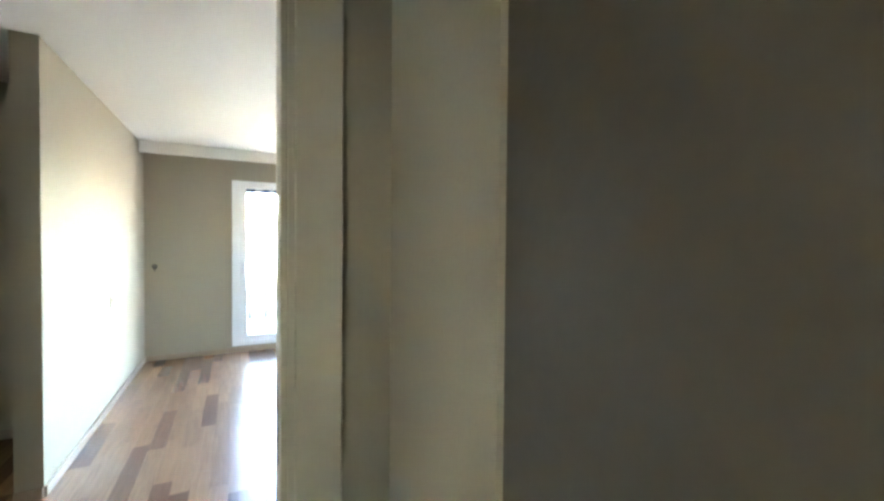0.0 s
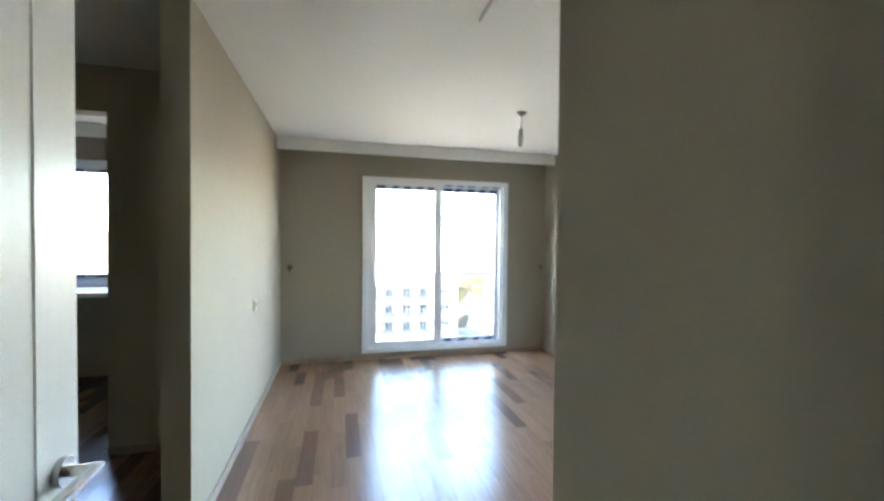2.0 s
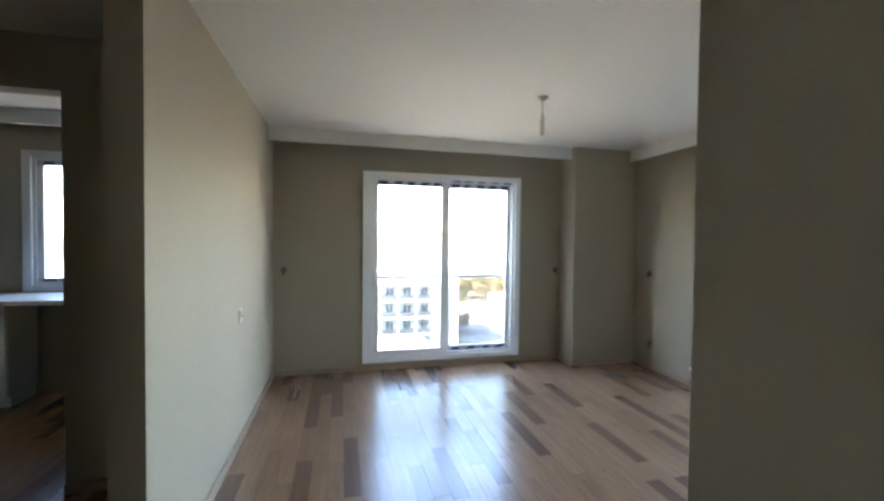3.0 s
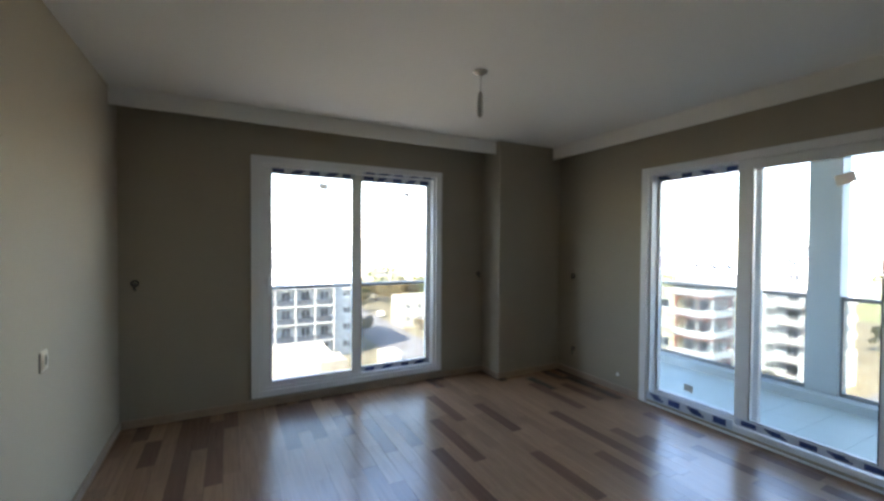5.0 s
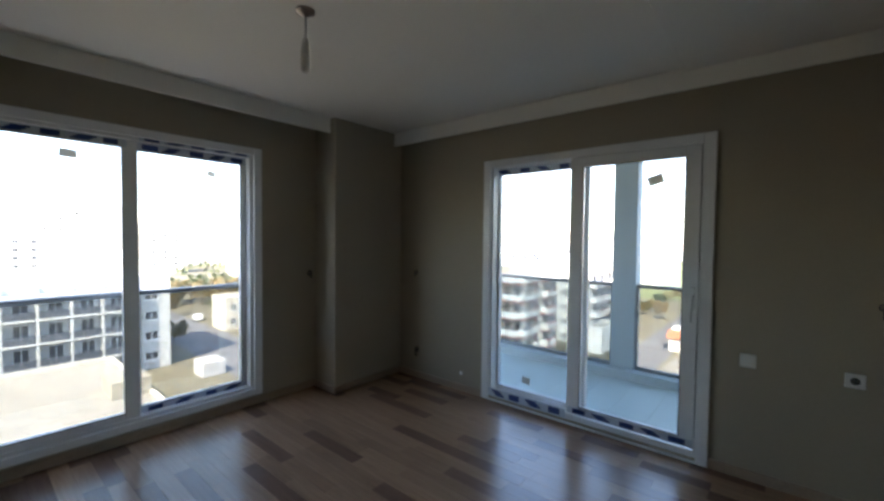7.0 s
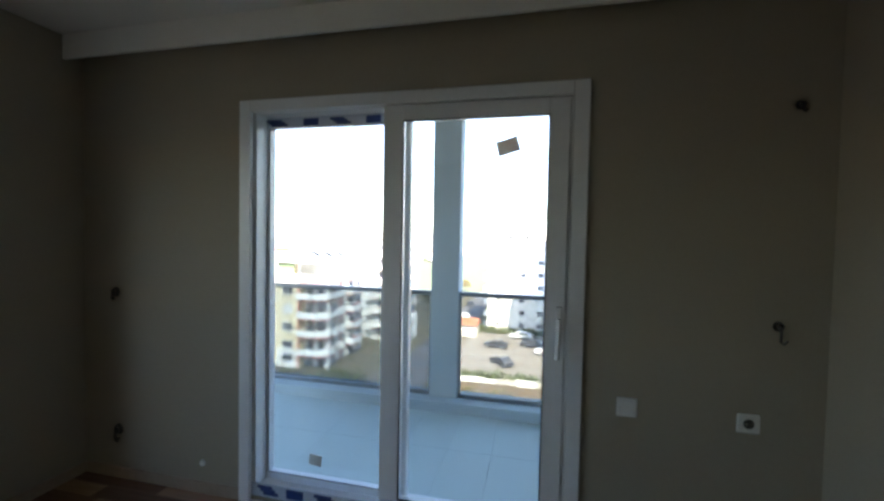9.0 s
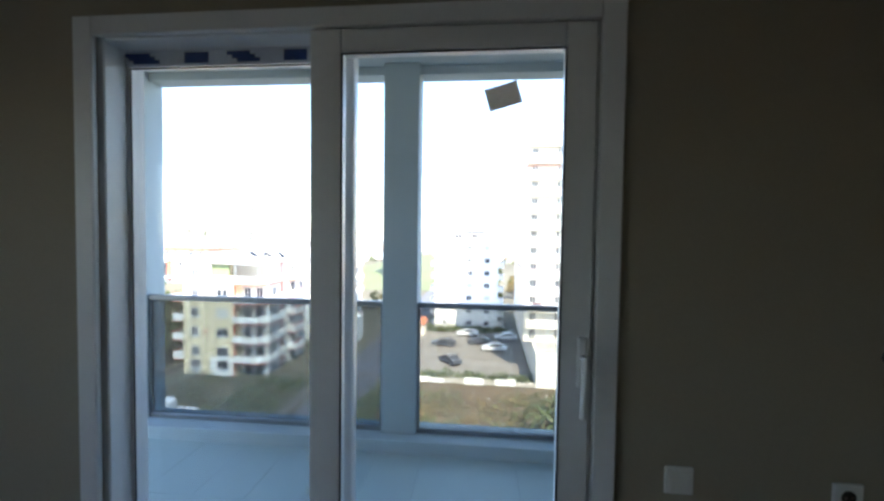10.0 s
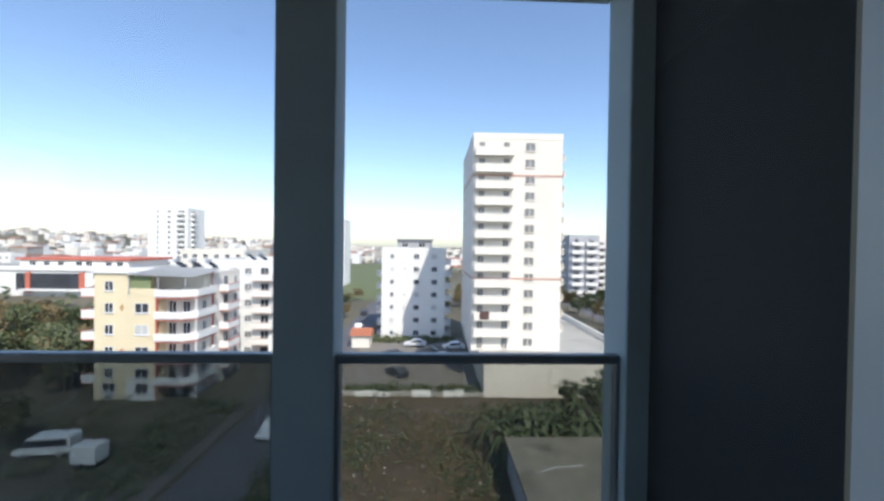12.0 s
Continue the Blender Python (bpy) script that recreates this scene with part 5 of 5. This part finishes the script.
def vehicle(name, label, paint, p, turn, van=False, group="", size=1.0):
    L, W, Hh = (5.6, 2.0, 2.35) if van else (4.3, 1.72, 1.45)
    ob = thing(name, (0, 0, 0), label, "van" if van else "car", group)
    if van:
        prof = [(-2.8, 0.4), (2.75, 0.4), (2.8, 0.95), (2.1, 1.25), (1.45, 2.2), (1.2, 2.32), (-2.6, 2.35), (-2.8, 2.1)]
        cab_ = [(2.0, 1.30), (1.45, 2.08), (-2.5, 2.08), (-2.5, 1.35)]
    else:
        prof = [(-2.15, 0.35), (2.12, 0.35), (2.15, 0.72), (1.05, 0.92), (0.45, 1.38), (-0.95, 1.45), (-1.65, 1.0), (-2.15, 0.95)]
        cab_ = [(0.98, 0.94), (0.42, 1.33), (-0.93, 1.39), (-1.5, 1.0)]
    bb = extrude_profile(prof, W)
    bmesh.ops.bevel(bb, geom=bb.edges[:], offset=0.06, segments=2, affect="EDGES")
    part("body", bb, paint, ob)
    part("window_band", extrude_profile(cab_, W + 0.02), PANE, ob)
    for x in (-L * 0.31, L * 0.31):
        for y in (-W / 2 + 0.08, W / 2 - 0.08):
            wv = bmesh.new()
            tube(wv, (x, y - 0.1, 0.33), (x, y + 0.1, 0.33), 0.33, n=16)
            tyre = part("wheel", wv, TYRE, ob)
            rv = bmesh.new()
            tube(rv, (x, y - 0.105, 0.33), (x, y + 0.105, 0.33), 0.19, n=12)
            part("rim", rv, METAL, tyre)
    ob.matrix_basis = Matrix.Translation(p) @ Matrix.Rotation(radians(turn), 4, "Z") @ Matrix.Scale(size, 4)
    return ob


vehicle("minibus", "white minibus parked on the bare plot", CARW, (42.1, 39.3, G), 98, True, size=0.84)
tr = thing("trailer", (40.1, 33.8, G), "white box trailer parked behind the minibus", "trailer")
part("box", B(39.3, 40.9, 32.7, 34.9, G + 0.55, G + 2.1, bev=0.06), CARW, tr)
for yy in (33.3, 34.2):
    for xx in (39.45, 40.75):
        wv = bmesh.new()
        tube(wv, (xx - 0.1, yy, G + 0.3), (xx + 0.1, yy, G + 0.3), 0.3, n=14)
        part("wheel", wv, TYRE, tr)
vehicle("car", "white saloon car parked at the street edge", CARW, (46.5, 20.2, G + 0.03), 176)
rng = random.Random(9)
for i, (x, y, m, t_) in enumerate(((66, 9, CARG, 40), (74, 2, CARW, 95), (78, 4.5, CARG, 85), (82, -0.5, CARW, 92), (76, 11.0, CARG, 80), (84, 7, CARW, 90), (100, 21, CARW, 3), (120, 23.2, CARG, 2), (35, 108, CARW, 80))):
    nm = "white" if m is CARW else ("dark" if m is CARG else "red")
    vehicle("car", nm + " car parked in the yard" if i < 6 else nm + " car on the street", m, (x, y, G + 0.04), t_, group="cars outside")
for x in (70, 95, 120, 150):
    lp = thing("street_lamp", (x, -40.8, G), "tall grey street lamp beside the avenue", "lamp", group="street lamps")
    bm = bmesh.new()
    tube(bm, (x, -40.8, G), (x, -40.8, G + 9), 0.1, 0.06, 8)
    part("pole", bm, METAL, lp)
    bm = bmesh.new()
    box(bm, x - 0.15, x + 0.15, -42.3, -39.3, G + 8.95, G + 9.1)
    part("lamp_head", bm, METAL, lp)
hut = thing("hut", (84, 17.5, G), "small hut with an orange roof in the yard", "hut")
part("walls", B(82.5, 86, 15.8, 19.2, G, G + 2.4), CREAM, hut)
hr = extrude_profile([(-2.2, 0), (2.2, 0), (0, 1.2)], 4.2)
bmesh.ops.translate(hr, verts=hr.verts, vec=(84.2, 17.5, G + 2.4))
part("roof", hr, mat("orange_roof", (0.36, 0.13, 0.07), 0.8), hut)

# ---- the town to the horizon ----
rng = random.Random(17)
groups = {"pale": ([], [], WHITE), "cream": ([], [], CREAM), "tiled": ([], [], ROOFT), "grey": ([], [], ROOFC), "green": ([], [], LEAF)}


def add_box(key, x0, x1, y0, y1, z0, z1):
    v, f, _ = groups[key]
    i = len(v)
    v.extend([(x0, y0, z0), (x1, y0, z0), (x1, y1, z0), (x0, y1, z0), (x0, y0, z1), (x1, y0, z1), (x1, y1, z1), (x0, y1, z1)])
    f.extend([(i, i + 1, i + 5, i + 4), (i + 1, i + 2, i + 6, i + 5), (i + 2, i + 3, i + 7, i + 6), (i + 3, i, i + 4, i + 7), (i + 4, i + 5, i + 6, i + 7)])


def rise(x, y):
    """Height of the land above the plain: a low hill to the north-east."""
    r_, a_ = math.hypot(x, y), math.atan2(y, x)
    u = min(1, max(0, (r_ - 450) / 1300))
    q = min(1, max(0, (a_ - 0.12) / 0.4))
    return 46 * u * u * (3 - 2 * u) * q * (0.85 + 0.15 * math.sin(a_ * 9))


hv, hf = [], []
for i in range(25):
    for j in range(41):
        rr, aa = 440 + i * 90, 0.05 + j * 0.05
        hv.append((rr * math.cos(aa), rr * math.sin(aa), G - 0.6 + rise(rr * math.cos(aa), rr * math.sin(aa))))
for i in range(24):
    for j in range(40):
        k = i * 41 + j
        hf.append((k, k + 41, k + 42, k + 1))
me = bpy.data.meshes.new("hill")
me.from_pydata(hv, [], hf)
me.materials.append(GROUND)
tagged(new("hill", me), "low hill covered with houses on the horizon", "hill", kind="structure")
for _ in range(3200):
    a = rng.uniform(-1.25, 1.75)
    r = 300 + 1600 * rng.random() ** 1.2
    x, y = r * math.cos(a), r * math.sin(a)
    if 140 < x < 430 and -10 < y < 85 or (-62 < y < -36) or (16 < y < 27) or (195 < x < 270 and 100 < y < 200):
        continue
    w, d, h = rng.uniform(7, 15), rng.uniform(7, 15), rng.choice((4, 4, 7, 7, 7, 10, 13))
    key = rng.choice(("pale", "pale", "cream", "grey"))
    g0 = G + rise(x, y)
    add_box(key, x, x + w, y, y + d, g0 - 3, g0 + h)
    if rng.random() < 0.45:
        add_box("tiled", x - 0.4, x + w + 0.4, y - 0.4, y + d + 0.4, g0 + h, g0 + h + 0.9)
    for k in range(int(h / 3.2)):
        for q in range(int(w / 3.5)):
            add_box("grey", x - 0.12, x - 0.02, y + 1 + q * 3.2, y + 2.4 + q * 3.2, g0 + 1 + k * 3.1, g0 + 2.4 + k * 3.1)
gv, gf, _ = groups["green"]
for _ in range(1500):
    a = rng.uniform(-1.25, 1.75)
    r = 170 + 1700 * rng.random() ** 1.2
    x, y = r * math.cos(a), r * math.sin(a)
    if 150 < x < 420 and 6 < y < 80 or (-54 < y < -42) or (18 < y < 25):
        continue
    leaf_cloud(gv, gf, (x, y, G + rise(x, y) + 2.0), rng.uniform(2, 4.5), 14, 1.6, rng, 0.6)
for key, (v, f, m) in groups.items():
    me = bpy.data.meshes.new("town_" + key)
    me.from_pydata([tuple(q) for q in v], [], f)
    me.materials.append(m)
    tagged(new("distant_town" if key != "green" else "distant_trees", me), "distant low houses of the town" if key != "green" else "distant trees between the houses", "town" if key != "green" else "trees", kind="stuff")

# the plots to the east lie a degree off the flat's own axes
TURN = Matrix.Translation((3.6, 3.5, 0)) @ Matrix.Rotation(radians(-0.95), 4, "Z") @ Matrix.Translation((-3.6, -3.5, 0))
for ob in [o for o in scene.objects if o not in INSIDE and o.parent is None]:
    if ob.type in {"EMPTY", "MESH"} and ob.name.split(".")[0] not in {"ground", "hill", "building_below", "building_above", "hotel_block", "low_building", "kiosk", "white_house", "road_2", "far_block", "distant_town", "distant_trees"}:
        ob.matrix_basis = TURN @ ob.matrix_basis

# ---- floor pieces, last ----
# balcony tiles
tile = mesh_of("tile", B(-0.2992, 0.2992, -0.1492, 0.1492, 0.0, 0.013, bev=0.0006), BALTILE)
for i in range(2):
    for j in range(13):
        piece("tile", tile, bal, (4.36 + i * 0.6, 2.79 + j * 0.3, -0.014))

rng = random.Random(7)
STAVE_W = 0.098
lens = (0.38, 0.48, 0.58, 0.70)
protos = [mesh_of("stave", B(-STAVE_W / 2 + 0.0005, STAVE_W / 2 - 0.0005, -l / 2 + 0.0006, l / 2 - 0.0006, -0.010, 0.0), WOOD) for l in lens]
rest_v, rest_f = [], []


def stave(x, y, l, proto):
    piece("stave", proto, floor, (x, y + l / 2, 0.0))


def loose(x, y0, y1):
    a = STAVE_W / 2 - 0.0005
    if y1 - y0 < 0.02:
        return
    n = len(rest_v)
    rest_v.extend([(x - a, y0, 0), (x + a, y0, 0), (x + a, y1 - 0.001, 0), (x - a, y1 - 0.001, 0), (x - a, y0, -0.01), (x + a, y0, -0.01), (x + a, y1 - 0.001, -0.01), (x - a, y1 - 0.001, -0.01)])
    rest_f.extend([(n, n + 1, n + 2, n + 3), (n, n + 4, n + 5, n + 1), (n + 1, n + 5, n + 6, n + 2), (n + 2, n + 6, n + 7, n + 3), (n + 3, n + 7, n + 4, n)])


count = 0
nx = int((3.86 + 3.4) / STAVE_W)
for i in range(nx + 1):
    x = -3.38 + (i + 0.5) * STAVE_W
    y = -1.4 - rng.random() * 0.5
    while y < 6.2:
        k = rng.randrange(4)
        l = lens[k]
        y1 = min(y + l, 6.204)
        own = x > -0.20 and x < 3.80 and y > 2.2 and y1 < 6.2 and y1 - y > l - 1e-6 and count < 300 and not (x > 3.0 and y1 > 5.88)
        if own:
            stave(x, y, l, protos[k])
            count += 1
        else:
            lo_y = 4.40 if x < -2.62 else (1.35 if x < -0.66 or x > 3.05 else -1.4)
            loose(x, max(y, lo_y), y1)
        y += l
me = bpy.data.meshes.new("laminate_rest")
me.from_pydata(rest_v, [], rest_f)
me.materials.append(WOODI)
lr = new("laminate_rest", me)
lr.parent = floor
tagged(lr, "light oak laminate staves with darker ones among them", "", kind="stuff")
